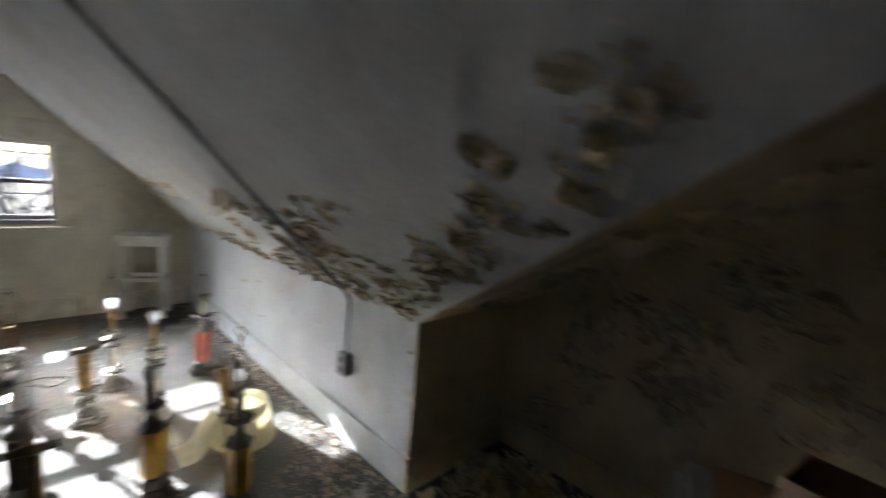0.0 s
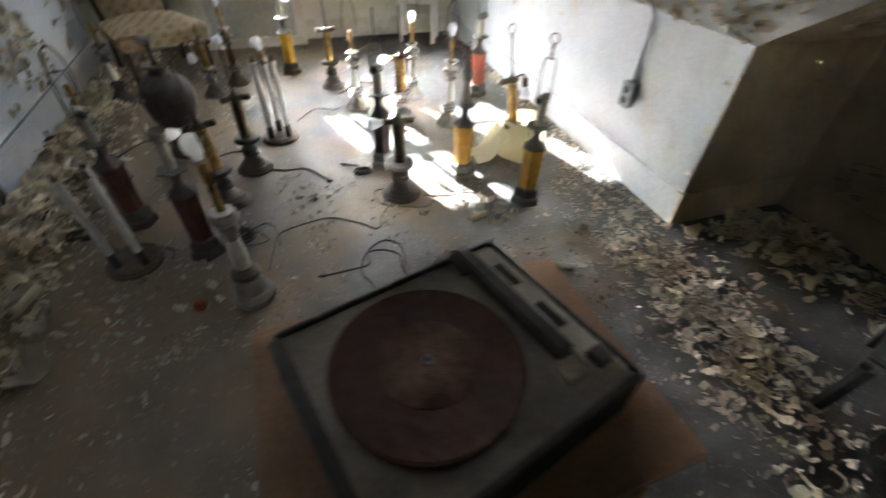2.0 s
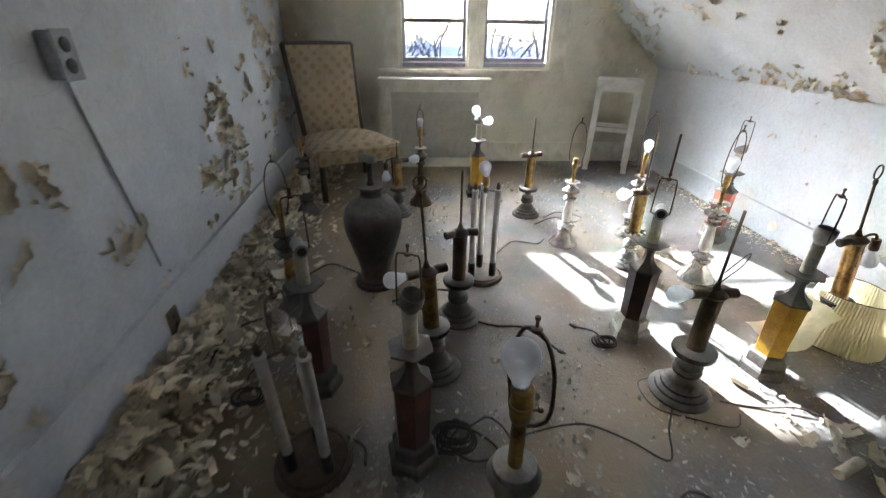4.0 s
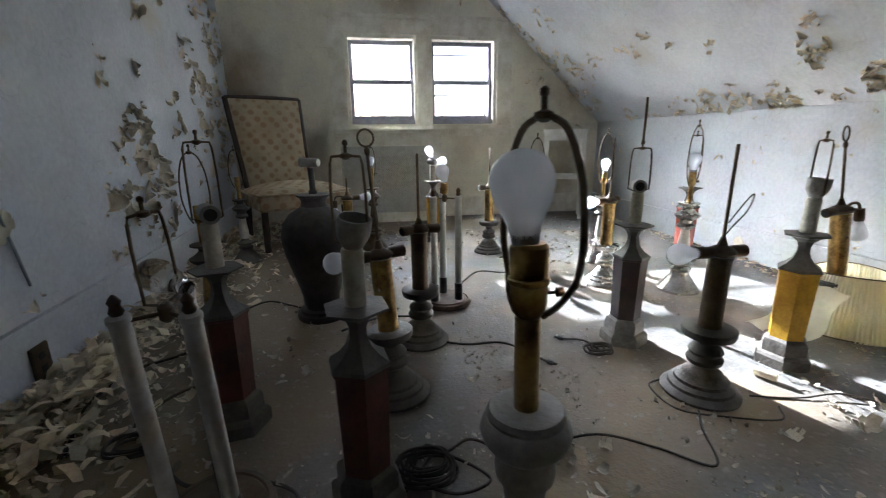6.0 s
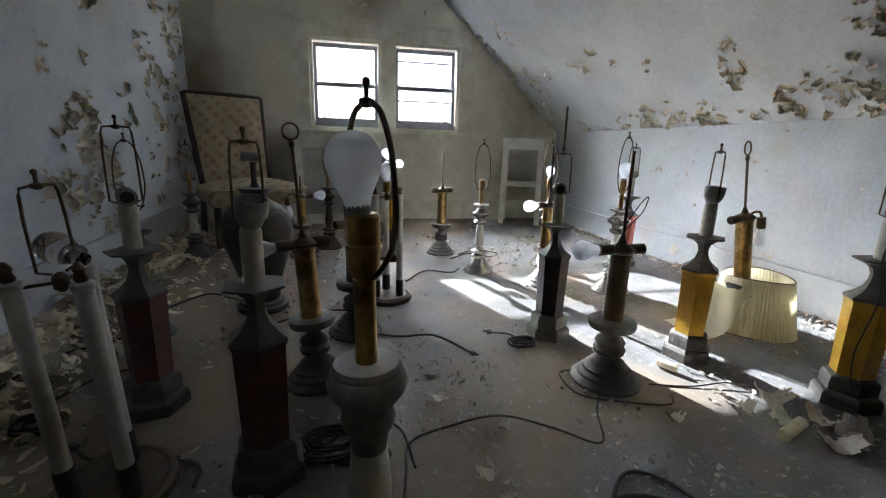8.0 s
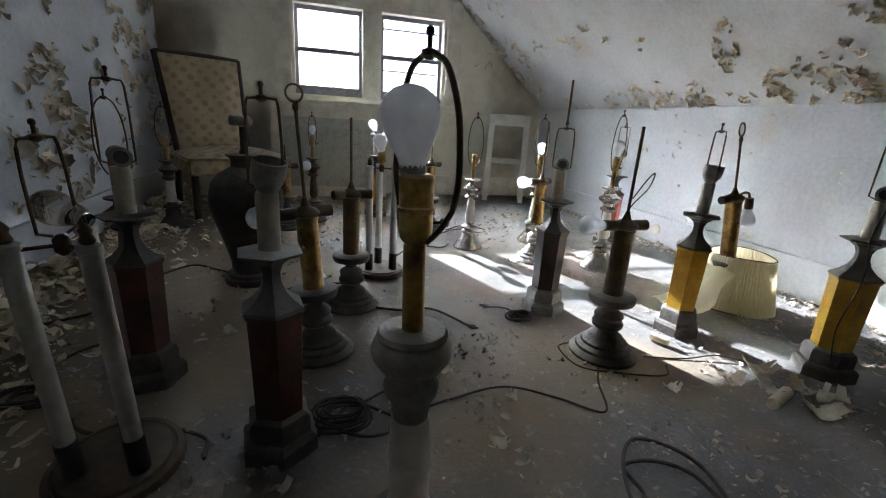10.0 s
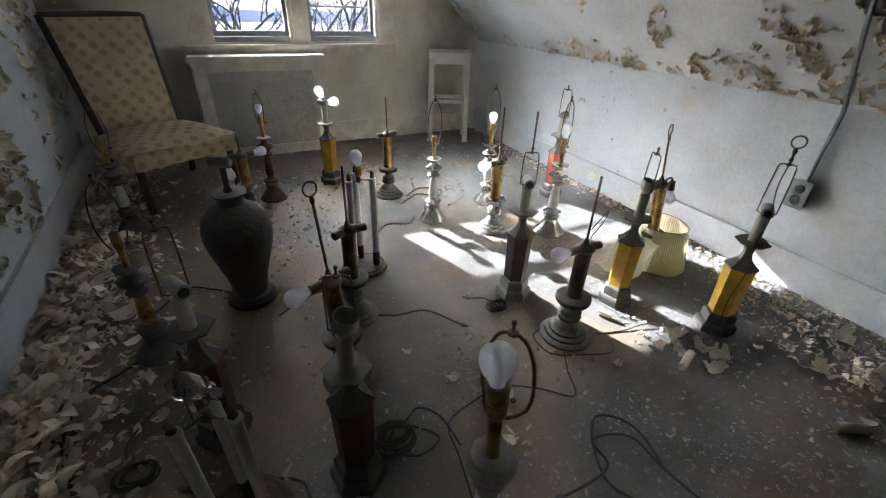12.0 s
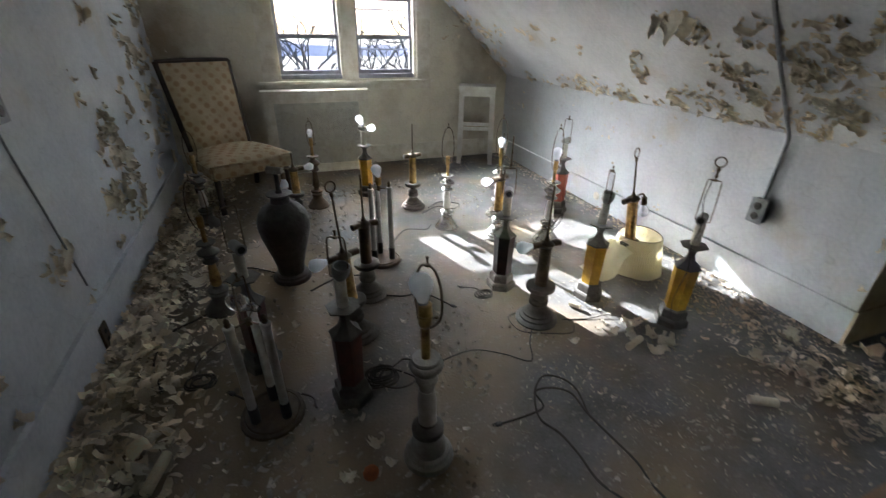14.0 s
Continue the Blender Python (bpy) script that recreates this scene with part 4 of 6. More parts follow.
column_lamp(-1.748, 3.225, 0, "small brass column lamp with a bare rod", 0.79, "arms", ((20, "holder"), (190, "holder")), size=0.95)
column_lamp(-2.81, 3.25, 0, "brass column lamp with a hanging bulb beside the vase", 0.60, "arms", ((200, "drop"), (20, "bulb")), size=0.85, col_top=0.44)

turned_lamp(-1.598, 2.675, 0, "pale turned lamp with narrow wire harp", 0.875, harp_half=0.055, harp_turn=10)
turned_lamp(-1.055, 2.80, 0, "pale turned lamp with clear bulb in sunlight", 0.90, 0.9, harp_half=0.05, harp_turn=-10)
turned_lamp(-0.903, 2.170, 0, "pale turned lamp with frosted bulb in sunlight", 0.93, 1.0, 1.08, harp_half=0.055, harp_turn=15, wide=1.1)
turned_lamp(-2.625, 3.50, 0, "slim turned bronze lamp with small bulb by the radiator", 0.82, 0.75, 1.05, M_DARKBRASS, M_DARKBRASS, 0.03)
turned_lamp(-3.565, 3.31, 0, "pale turned lamp beside the upholstered chair", 0.82, 0.0, 0.98, M_PEWTER, M_TUBE, 0.05, harp_turn=40)
turned_lamp(-3.32, 1.92, 0, "dusty turned lamp with tall oval harp near the wall", 0.84, 0.0, 0.98, M_PEWTER, M_BRASS, 0.05, harp_turn=30)

tube_lamp(-3.025, 0.972, -5, "three white tubes on a tarnished round lamp base", 0.58, False, (4.0, 0.0))
tube_lamp(-2.262, 2.235, 0, "three-tube white lamp with one frosted bulb", 0.60, True, bracket=False)
vase_lamp(-2.905, 2.185, "big dusty dark ceramic vase lamp without shade")

def shade_lamp():
    o = column_lamp(-0.585, 1.56, 0, "brass column lamp standing inside a shade, bulb hanging", 0.905, "arms", ((0, "drop"), (185, "holder")), ring=0.03, size=0.8, col_top=0.545, lean=(-2, -8))
    s = thing("lamp_shade", -0.52, 1.575, 0, 0, "torn pleated cream lamp shade resting on the floor", "lamp shade")
    bm = bmesh.new()
    seg, prev = 150, None
    for inner in (0, 1):
        rings = []
        for f in [i / 6 for i in range(7)]:
            r, z = 0.200 - 0.055 * f ** 0.9 - 0.004 * inner, 0.004 + 0.265 * f
            ring = []
            for k in range(seg):
                a = 2 * math.pi * k / seg
                rr = r + 0.0022 * math.cos(75 * a / 1.0) + 0.006 * math.sin(3 * a + 1.0) * (1 - f)
                ring.append(bm.verts.new((rr * math.cos(a), rr * math.sin(a), z + 0.006 * math.sin(2 * a))))
            rings.append(ring)
        for a, b in zip(rings, rings[1:]):
            for k in range(seg):
                bm.faces.new((a[k], a[(k + 1) % seg], b[(k + 1) % seg], b[k]))
    part("pleated_fabric", bm, M_SHADE, s, "yellowed pleated fabric with small holes")
    for r, z in ((0.144, 0.270), (0.201, 0.006)):
        bm = bmesh.new()
        tube(bm, [(r * math.cos(a), r * math.sin(a), z + 0.006 * math.sin(2 * a)) for a in [2 * math.pi * k / 48 for k in range(48)]], 0.003, 6, True)
        part("wire_ring", bm, M_DARKBRASS, s)
    # torn piece of fabric slumped on the floor beside it
    bm = bmesh.new()
    grid = [[bm.verts.new((-0.165 - 0.22 * i / 8, -0.13 + 0.24 * j / 10 + 0.02 * math.sin(i), 0.21 * (1 - i / 8) ** 1.6 + 0.006 + 0.006 * math.sin(5.0 * j))) for j in range(11)] for i in range(9)]
    for i in range(8):
        for j in range(10):
            bm.faces.new((grid[i][j], grid[i + 1][j], grid[i + 1][j + 1], grid[i][j + 1]))
    bmesh.ops.solidify(bm, geom=bm.faces[:], thickness=0.003)
    part("torn_flap", bm, M_SHADE, s, "loose torn flap of shade fabric")
    return s


shade_lamp()


# ---- upholstered chair ----
def easy_chair():
    o = thing("upholstered_chair", -3.31, 3.95, 0, 28, "high-backed chair in worn beige patterned fabric, dark frame", "chair")
    bm = bmesh.new()
    sub = bmesh.new()
    for u in range(13):
        for v in range(13):
            a, b = u / 12 * 2 - 1, v / 12 * 2 - 1
            sub.verts.new((a * 0.37 * (1 - 0.05 * b), b * 0.35, 0.455 + 0.06 * (1 - a ** 4) * (1 - b ** 4) + 0.008 * math.sin(3 * a + 2 * b)))
    sub.verts.ensure_lookup_table()
    for u in range(12):
        for v in range(12):
            i = u * 13 + v
            sub.faces.new((sub.verts[i], sub.verts[i + 13], sub.verts[i + 14], sub.verts[i + 1]))
    join(bm, sub)
    part("seat_cushion", bm, M_FABRIC, o, "sagging patterned seat", angle=80)
    bm = bmesh.new()
    prism(bm, [(-0.385, -0.355, 0.33), (0.385, -0.355, 0.33), (0.352, 0.352, 0.33), (-0.352, 0.352, 0.33)], (0, 0, 0.127))
    bmesh.ops.bevel(bm, geom=bm.edges[:], offset=0.02, segments=3, affect='EDGES')
    part("seat_rail", bm, M_FABRIC, o, "fabric-covered seat edge with a frayed skirt")
    m = pose(0, 0.335, 0.42, -17, 0, 0)
    bm = bmesh.new()
    sub = bmesh.new()
    for face in (0, 1):
        for u in range(9):
            for v in range(11):
                a, b = u / 8 * 2 - 1, v / 10
                w = 0.265 + 0.045 * b
                d = (-0.030 - 0.035 * (1 - a ** 4) * (1 - (2 * b - 1) ** 4)) if face == 0 else 0.03
                sub.verts.new((a * w, d, 0.03 + 0.81 * b))
    sub.verts.ensure_lookup_table()
    for face in (0, 99):
        for u in range(8):
            for v in range(10):
                i = face + u * 11 + v
                sub.faces.new((sub.verts[i], sub.verts[i + 11], sub.verts[i + 12], sub.verts[i + 1]))
    join(bm, sub, m)
    part("backrest", bm, M_FABRIC, o, "patterned padded back", angle=80)
    bm = bmesh.new()
    for s in (-1, 1):
        tube(bm, [m @ Vector((s * (0.283 + 0.045 * b), 0.0, -0.05 + 0.91 * b)) for b in [k / 8 for k in range(9)]], 0.024, 8)
    tube(bm, [m @ Vector((-0.328 + 0.656 * k / 10, 0.0, 0.855 + 0.010 * math.sin(math.pi * k / 10))) for k in range(11)], 0.024, 8)
    part("back_frame", bm, M_DARKWOOD, o, "dark wooden show frame")
    for x, y, sx in ((-0.33, -0.30, 0), (0.33, -0.30, 0), (-0.30, 0.31, 1), (0.30, 0.31, 1)):
        bm = bmesh.new()
        k = 0.07 if sx else -0.01
        prism(bm, [(x - 0.030, y - 0.030, 0.36), (x + 0.030, y - 0.030, 0.36), (x + 0.030, y + 0.030, 0.36), (x - 0.030, y + 0.030, 0.36)], (0, 0, -0.02))
        tube(bm, [(x, y, 0.36), (x * 1.01, y + 0.3 * k, 0.25), (x * 1.02, y + 0.7 * k, 0.10), (x * 1.02, y + k, 0.0)], 0.026, 8)
        part("leg", bm, M_DARKWOOD, o)
    return o


easy_chair()


# ---- radiator cover ----
def radiator_cover():
    o = thing("radiator_cover", -2.462, 4.625, 0, 0, "white wooden radiator cover with a diamond mesh grille", "radiator cover")
    hw, h, d = 0.575, 0.925, Y_WIN - 0.078 - 4.625
    bm = bmesh.new()
    box(bm, -hw - 0.015, hw + 0.015, -0.015, d, h - 0.03, h, 0.004)
    part("top", bm, M_TRIM, o, "dusty cream top board")
    for s in (-1, 1):
        bm = bmesh.new()
        box(bm, min(s * hw, s * (hw - 0.022)), max(s * hw, s * (hw - 0.022)), 0.022, d, 0.0, h - 0.03, 0.002)
        part("side_panel", bm, M_TRIM, o)
    bm = bmesh.new()
    box(bm, -hw, -hw + 0.11, 0, 0.022, 0, h - 0.03, 0.003)
    box(bm, hw - 0.11, hw, 0, 0.022, 0, h - 0.03, 0.003)
    box(bm, -hw + 0.11, hw - 0.11, 0, 0.022, h - 0.13, h - 0.03, 0.003)
    box(bm, -hw + 0.11, hw - 0.11, 0, 0.022, 0.0, 0.10, 0.003)
    part("front_frame", bm, M_TRIM, o)
    bm = bmesh.new()
    gw, g0, g1 = hw - 0.11, 0.10, h - 0.13
    step, wd = 0.022, 0.0058
    for sgn in (1, -1):
        k = -gw - (g1 - g0)
        while k < gw + (g1 - g0):
            pts = []
            for zz in (g0, g1):
                pts.append((k + sgn * (zz - g0) * 0.9 if sgn > 0 else k + (g1 - zz) * 0.9, zz))
            (xa, za), (xb, zb) = pts
            t0, t1 = 0.0, 1.0
            dx = xb - xa
            lo, hi = sorted(((-gw - xa) / dx, (gw - xa) / dx))
            t0, t1 = max(0, lo), min(1, hi)
            if t1 - t0 > 0.02:
                a = Vector((xa + dx * t0, 0.012 + 0.002 * sgn, za + (zb - za) * t0))
                b = Vector((xa + dx * t1, 0.012 + 0.002 * sgn, za + (zb - za) * t1))
                u = (b - a).normalized().cross(Vector((0, 1, 0))) * wd
                prism(bm, [a - u, a + u, b + u, b - u], (0, 0.0016, 0))
            k += step
    g = part("grille", bm, M_GRILLE, o, "pressed metal diamond mesh", smooth=False)
    tagged(g, kind="stuff")
    for k in range(14):
        x = -gw + 0.04 + k * (2 * gw - 0.08) / 13
        bm = bmesh.new()
        box(bm, x - 0.030, x + 0.030, 0.10, 0.15, 0.06, 0.70, 0.008)
        part("radiator_section", bm, M_DARKBRASS, o, "cast-iron radiator column behind the mesh")
    return o


radiator_cover()


# ---- white stand ----
def white_stand():
    o = thing("white_stand", -0.53, 4.58, 0, -24, "tall white painted wooden stand with a lower rail", "stand")
    bm = bmesh.new()
    box(bm, -0.225, 0.225, -0.175, 0.175, 0.905, 0.945, 0.006)
    part("top", bm, M_WHITE, o)
    for x in (-0.19, 0.19):
        for y in (-0.14, 0.14):
            bm = bmesh.new()
            prism(bm, [(x * 1.06 - 0.027, y * 1.06 - 0.022, 0), (x * 1.06 + 0.027, y * 1.06 - 0.022, 0), (x * 1.06 + 0.027, y * 1.06 + 0.022, 0), (x * 1.06 - 0.027, y * 1.06 + 0.022, 0)], (-0.06 * x, -0.06 * y, 0.905))
            part("leg", bm, M_WHITE, o, smooth=False)
    for y in (-0.145, 0.145):
        bm = bmesh.new()
        box(bm, -0.168, 0.168, y - 0.011, y + 0.011, 0.83, 0.905, 0.003)
        part("apron", bm, M_WHITE, o)
        bm = bmesh.new()
        box(bm, -0.168, 0.168, y - 0.013, y + 0.013, 0.425, 0.465, 0.003)
        part("rail", bm, M_WHITE, o)
    for x in (-0.195, 0.195):
        bm = bmesh.new()
        box(bm, x - 0.011, x + 0.011, -0.12, 0.12, 0.83, 0.905, 0.003)
        part("apron", bm, M_WHITE, o)
        bm = bmesh.new()
        box(bm, x - 0.013, x + 0.013, -0.12, 0.12, 0.425, 0.465, 0.003)
        part("rail", bm, M_WHITE, o)
    return o


white_stand()


# ---- record player on its small table ----
def side_table():
    o = thing("side_table", -1.815, -0.62, 0, 3, "small wooden table with oak veneer top", "table")
    bm = bmesh.new()
    box(bm, -0.39, 0.39, -0.285, 0.285, 0.775, 0.80, 0.005)
    part("tabletop", bm, M_WOODTOP, o, "scuffed oak veneer board")
    bm = bmesh.new()
    box(bm, -0.31, 0.31, -0.27, 0.27, 0.70, 0.775, 0.004)
    part("apron", bm, M_WOODTOP, o)
    for x in (-0.31, 0.31):
        for y in (-0.26, 0.26):
            bm = bmesh.new()
            tube(bm, [(x, y, 0), (x * 0.98, y * 0.98, 0.70)], 0.026, 4)
            part("leg", bm, M_WOODTOP, o, angle=20)
    return o


def record_player():
    o = thing("record_player", -1.836, -0.637, 0.80, 17, "dusty old record player with a rust-brown platter", "record player")
    bm = bmesh.new()
    box(bm, -0.27, 0.27, -0.215, 0.215, 0.0, 0.13, 0.004)
    part("case", bm, M_BLACK, o, "black case")
    bm = bmesh.new()
    box(bm, -0.245, 0.245, -0.205, 0.205, 0.13, 0.136, 0.002)
    part("deck", bm, M_DECK, o, "dusty metal deck plate")
    bm = bmesh.new()
    for a in ((-0.255, 0.255, 0.205, 0.215), (-0.255, 0.255, -0.215, -0.205)):
        box(bm, *a, 0.13, 0.146, 0.002)
    for a in ((-0.255, -0.245, -0.205, 0.205), (0.245, 0.255, -0.205, 0.205)):
        box(bm, *a, 0.13, 0.146, 0.002)
    part("rim", bm, M_BLACK, o)
    bm = bmesh.new()
    lathe(bm, [(0.150, 0.140), (0.168, 0.143), (0.170, 0.160), (0.165, 0.164), (0.155, 0.162), (0.06, 0.162), (0.055, 0.164), (0.012, 0.164)], 48, pose(-0.055, 0.0, 0))
    p = part("platter", bm, M_RUST, o, "rusted platter with felt remains")
    bm = bmesh.new()
    lathe(bm, [(0.010, 0.164), (0.010, 0.168), (0.0035, 0.169), (0.0035, 0.180), (0.001, 0.182)], 12, pose(-0.055, 0.0, 0))
    part("spindle", bm, M_STEEL, p)
    bm = bmesh.new()
    lathe(bm, [(0.060, 0.1642), (0.062, 0.1650), (0.086, 0.1652), (0.088, 0.1630)], 40, pose(-0.055, 0.0, 0))
    part("worn_ring", bm, M_WORN, p, "pale ring of worn felt round the spindle")
    bm = bmesh.new()
    box(bm, 0.135, 0.175, -0.12, 0.205, 0.150, 0.176, 0.006)
    box(bm, 0.128, 0.182, 0.15, 0.205, 0.136, 0.150, 0.003)
    arm = part("tonearm", bm, M_BLACK, o, "dark tonearm lying in its rest")
    bm = bmesh.new()
    box(bm, 0.12, 0.165, -0.165, -0.122, 0.146, 0.162, 0.004)
    part("headshell", bm, M_DECK, arm)
    bm = bmesh.new()
    box(bm, 0.182, 0.243, -0.19, 0.19, 0.136, 0.144, 0.003)
    c = part("control_panel", bm, M_PANEL, o, "pale control panel")
    for y in (-0.03, 0.10):
        bm = bmesh.new()
        box(bm, 0.200, 0.222, y - 0.035, y + 0.035, 0.1442, 0.147, 0.001)
        part("slot", bm, M_HOLE, c)
    bm = bmesh.new()
    box(bm, 0.192, 0.230, -0.170, -0.132, 0.1442, 0.160, 0.004)
    part("knob", bm, M_BLACK, o)
    return o


side_table()
record_player()


def tray_table():
    o = thing("tray_table", -3.16, -0.27, 0, -9, "low dark wooden table with a sunken black top by the wall", "table")
    bm = bmesh.new()
    box(bm, -0.47, -0.03, -0.40, -0.03, 0.44, 0.455)
    part("panel", bm, M_BLACK, o, "black sunken top panel", smooth=False)
    for a in ((-0.50, 0.0, -0.03, 0.0), (-0.50, 0.0, -0.43, -0.40), (-0.50, -0.47, -0.40, -0.03), (-0.03, 0.0, -0.40, -0.03)):
        bm = bmesh.new()
        box(bm, *a, 0.42, 0.475, 0.006)
        part("rim", bm, M_WOODTOP, o, "worn brown wooden rim")
    for x in (-0.475, -0.025):
        for y in (-0.405, -0.025):
            bm = bmesh.new()
            lathe(bm, [(0.012, 0), (0.018, 0.03), (0.016, 0.2), (0.021, 0.40), (0.021, 0.42)], 12, pose(x, y, 0))
            part("leg", bm, M_DARKWOOD, o)
    return o


tray_table()


# ---- old television on a black stand, carton on top ----
TVX, TVY, TVR = -0.16, -1.23, 15.7


def tv_stand():
    o = thing("television_stand", TVX, TVY, 0, TVR, "black metal stand under the television", "stand")
    for x in (-0.38, 0.38):
        for y in (-0.28, 0.28):
            bm = bmesh.new()
            tube(bm, [(x * 1.05, y * 1.05, 0), (x, y, 0.37)], 0.020, 8)
            part("leg", bm, M_BLACK, o)
    bm = bmesh.new()
    box(bm, -0.42, 0.42, -0.32, 0.32, 0.37, 0.40, 0.004)
    part("shelf", bm, M_BLACK, o)
    return o


def luggage_rack():
    o = thing("luggage_rack", TVX + 0.20, TVY + 0.52, 0, TVR, "low black metal rack frame beside the television", "luggage rack")
    for x in (-0.27, 0.27):
        for y in (-0.085, 0.085):
            bm = bmesh.new()
            tube(bm, [(x * 1.06, y * 1.25, 0), (x, y, 0.29)], 0.026, 4)
            part("leg", bm, M_BLACK, o, angle=20)
    for y in (-0.10, 0.10):
        bm = bmesh.new()
        box(bm, -0.30, 0.30, y - 0.016, y + 0.016, 0.29, 0.325, 0.005)
        part("rail", bm, M_BLACK, o)
    for x in (-0.262, 0.262):
        bm = bmesh.new()
        box(bm, x - 0.015, x + 0.015, -0.11, 0.11, 0.325, 0.338, 0.003)
        part("cross_bar", bm, M_BLACK, o)
    return o


def television():
    o = thing("television", TVX, TVY, 0.40, TVR, "old grey-cased television set with brown top panel", "television")
    bm = bmesh.new()
    box(bm, -0.46, 0.46, -0.36, 0.36, 0.0, 0.48, 0.0)
    bmesh.ops.bevel(bm, geom=bm.edges[:], offset=0.05, segments=4, affect='EDGES')
    part("case", bm, M_GREY, o, "rounded grey plastic case", angle=60)
    bm = bmesh.new()
    ring = []
    for x, y, a0, r in ((-0.30, -0.27, 180, 0.055), (0.38, -0.27, 270, 0.055), (0.38, 0.19, 0, 0.055), (-0.27, 0.16, 90, 0.09)):
        ring += [(x + r * math.cos(math.radians(a0 + 9 * k)), y + r * math.sin(math.radians(a0 + 9 * k)), 0.4805) for k in range(11)]
    prism(bm, ring, (0, 0, 0.005))
    part("top_panel", bm, M_TVTOP, o, "brown hardboard top", smooth=False)
    bm = bmesh.new()
    box(bm, -0.36, 0.20, -0.372, -0.358, 0.08, 0.40, 0.005)
    part("screen", bm, M_HOLE, o, "dark glass screen")
    for z in (0.34, 0.24):
        bm = bmesh.new()
        lathe(bm, [(0.028, 0), (0.028, 0.012), (0.022, 0.020)], 16, pose(0.32, -0.358, z, 90, 0, 0))
        part("dial", bm, M_BLACK, o)
    return o


def carton():
    o = thing("cardboard_box", 0.021, -1.248, 0.8845, 80, "open brown cardboard box with a pale pink flap", "box")
    w, d, h, t = 0.150, 0.11, 0.19, 0.006
    for a in ((-w, w, -d, -d + t), (-w, w, d - t, d), (-w, -w + t, -d + t, d - t), (w - t, w, -d + t, d - t)):
        bm = bmesh.new()
        box(bm, *a, 0.0, h, 0.001)
        part("side", bm, M_CARD, o)
    bm = bmesh.new()
    box(bm, -w + t, w - t, -d + t, d - t, 0.0, t)
    part("bottom", bm, M_CARD, o)
    bm = bmesh.new()
    box(bm, -w, w, -0.003, 0.003, -0.208, 0.0, 0.001, pose(0, d + 0.006, h, 26, 0, 0))
    part("flap", bm, M_PINK, o, "pale pink inner flap hanging out")
    return o


tv_stand()
luggage_rack()
television()
carton()


# ---- dark armchair in the unlit part of the alcove ----
def armchair():
    cx, cy = 0.50, -1.86
    o = thing("armchair", cx, cy, 0, 0, "dark wooden armchair with metal-edged black seat, unlit", "armchair")
    here = lambda pts: [(x - cx, y - cy, z) for x, y, z in pts]
    edge = [(x, y) for x, y, z in curve_points([(0.44, -1.57, 0), (0.34, -1.64, 0), (0.30, -1.76, 0), (0.34, -1.93, 0), (0.45, -2.10, 0), (0.56, -2.20, 0)], 6)]
    # the seat runs down as an added dark block in place of shade below
    bm = bmesh.new()
    prism(bm, here([(x + 0.006, y, 0.20) for x, y in edge] + [(0.70, -2.16, 0.20), (0.62, -1.55, 0.20)]), (0, 0, 0.49))
    part("seat", bm, M_DARKWOOD, o, "sagging black seat with an added dark block for the shade below", smooth=False)
    bm = bmesh.new()
    k = len(edge)
    rows = [[bm.verts.new((x - cx, y - cy, z)) for x, y in edge] for z in (0.668, 0.71)]
    for i in range(k - 1):
        bm.faces.new((rows[0][i], rows[0][i + 1], rows[1][i + 1], rows[1][i]))
    bmesh.ops.solidify(bm, geom=bm.faces[:], thickness=0.004)
    part("edge_band", bm, M_STEEL, o, "curved metal band round the seat edge")
    for x, y in ((0.40, -1.62), (0.52, -2.12)):
        bm = bmesh.new()
        tube(bm, here([(x, y, 0), (x, y, 0.60)]), 0.022, 8)
        part("leg", bm, M_BLACK, o)
    for top, foot in (((0.63, -1.41, 0.97), (0.60, -1.43, 0)), ((0.74, -2.18, 0.95), (0.72, -2.18, 0))):
        bm = bmesh.new()
        tube(bm, here([top, foot]), 0.020, 8)
        part("back_post", bm, M_DARKWOOD, o)
    for z0, z1 in ((0.765, 0.86), (0.30, 0.755)):
        bm = bmesh.new()
        prism(bm, here([(0.612, -1.43, z0), (0.735, -2.16, z0), (0.735, -2.16, z1), (0.612, -1.43, z1)]), (0.022, 0.004, 0))
        part("back_rail", bm, M_DARKWOOD, o, "dull red-brown back rail", smooth=False)
    bm = bmesh.new()
    tube(bm, here(curve_points([(0.63, -1.42, 0.955), (0.42, -1.47, 0.87), (0.20, -1.55, 0.80), (0.05, -1.61, 0.75), (0.00, -1.64, 0.60), (0.02, -1.64, 0.0)], 6)), 0.015, 8)
    part("arm", bm, M_BLACK, o, "thin curved black arm")
    bm = bmesh.new()
    tube(bm, here(curve_points([(0.74, -2.17, 0.93), (0.55, -2.24, 0.86), (0.34, -2.30, 0.80), (0.28, -2.32, 0.60), (0.28, -2.32, 0.0)], 6)), 0.015, 8)
    part("arm", bm, M_BLACK, o, "thin curved black arm")
    bm = bmesh.new()
    box(bm, -0.05, 0.05, -0.13, 0.13, 0, 0.07, 0.015, pose(0.69 - cx, -1.84 - cy, 0.861, 0, 0, 12))
    tube(bm, here([(0.70, -1.92, 0.92), (0.71, -1.86, 1.02)]), 0.014, 8)
    part("clamp", bm, M_BLACK, o, "black fitting on the back rail", angle=60)
    return o


armchair()


# ---- peeling paint ----
rng = random.Random(7)


class Plane:
    """A wall or slope: an origin, the two ways along it and the way into the room."""

    def __init__(self, origin, u, v, n):
        self.o, self.u, self.v, self.n = Vector(origin), Vector(u).normalized(), Vector(v).normalized(), Vector(n).normalized()

    def at(self, a, b, c=0.0):
        return self.o + a * self.u + b * self.v + c * self.n


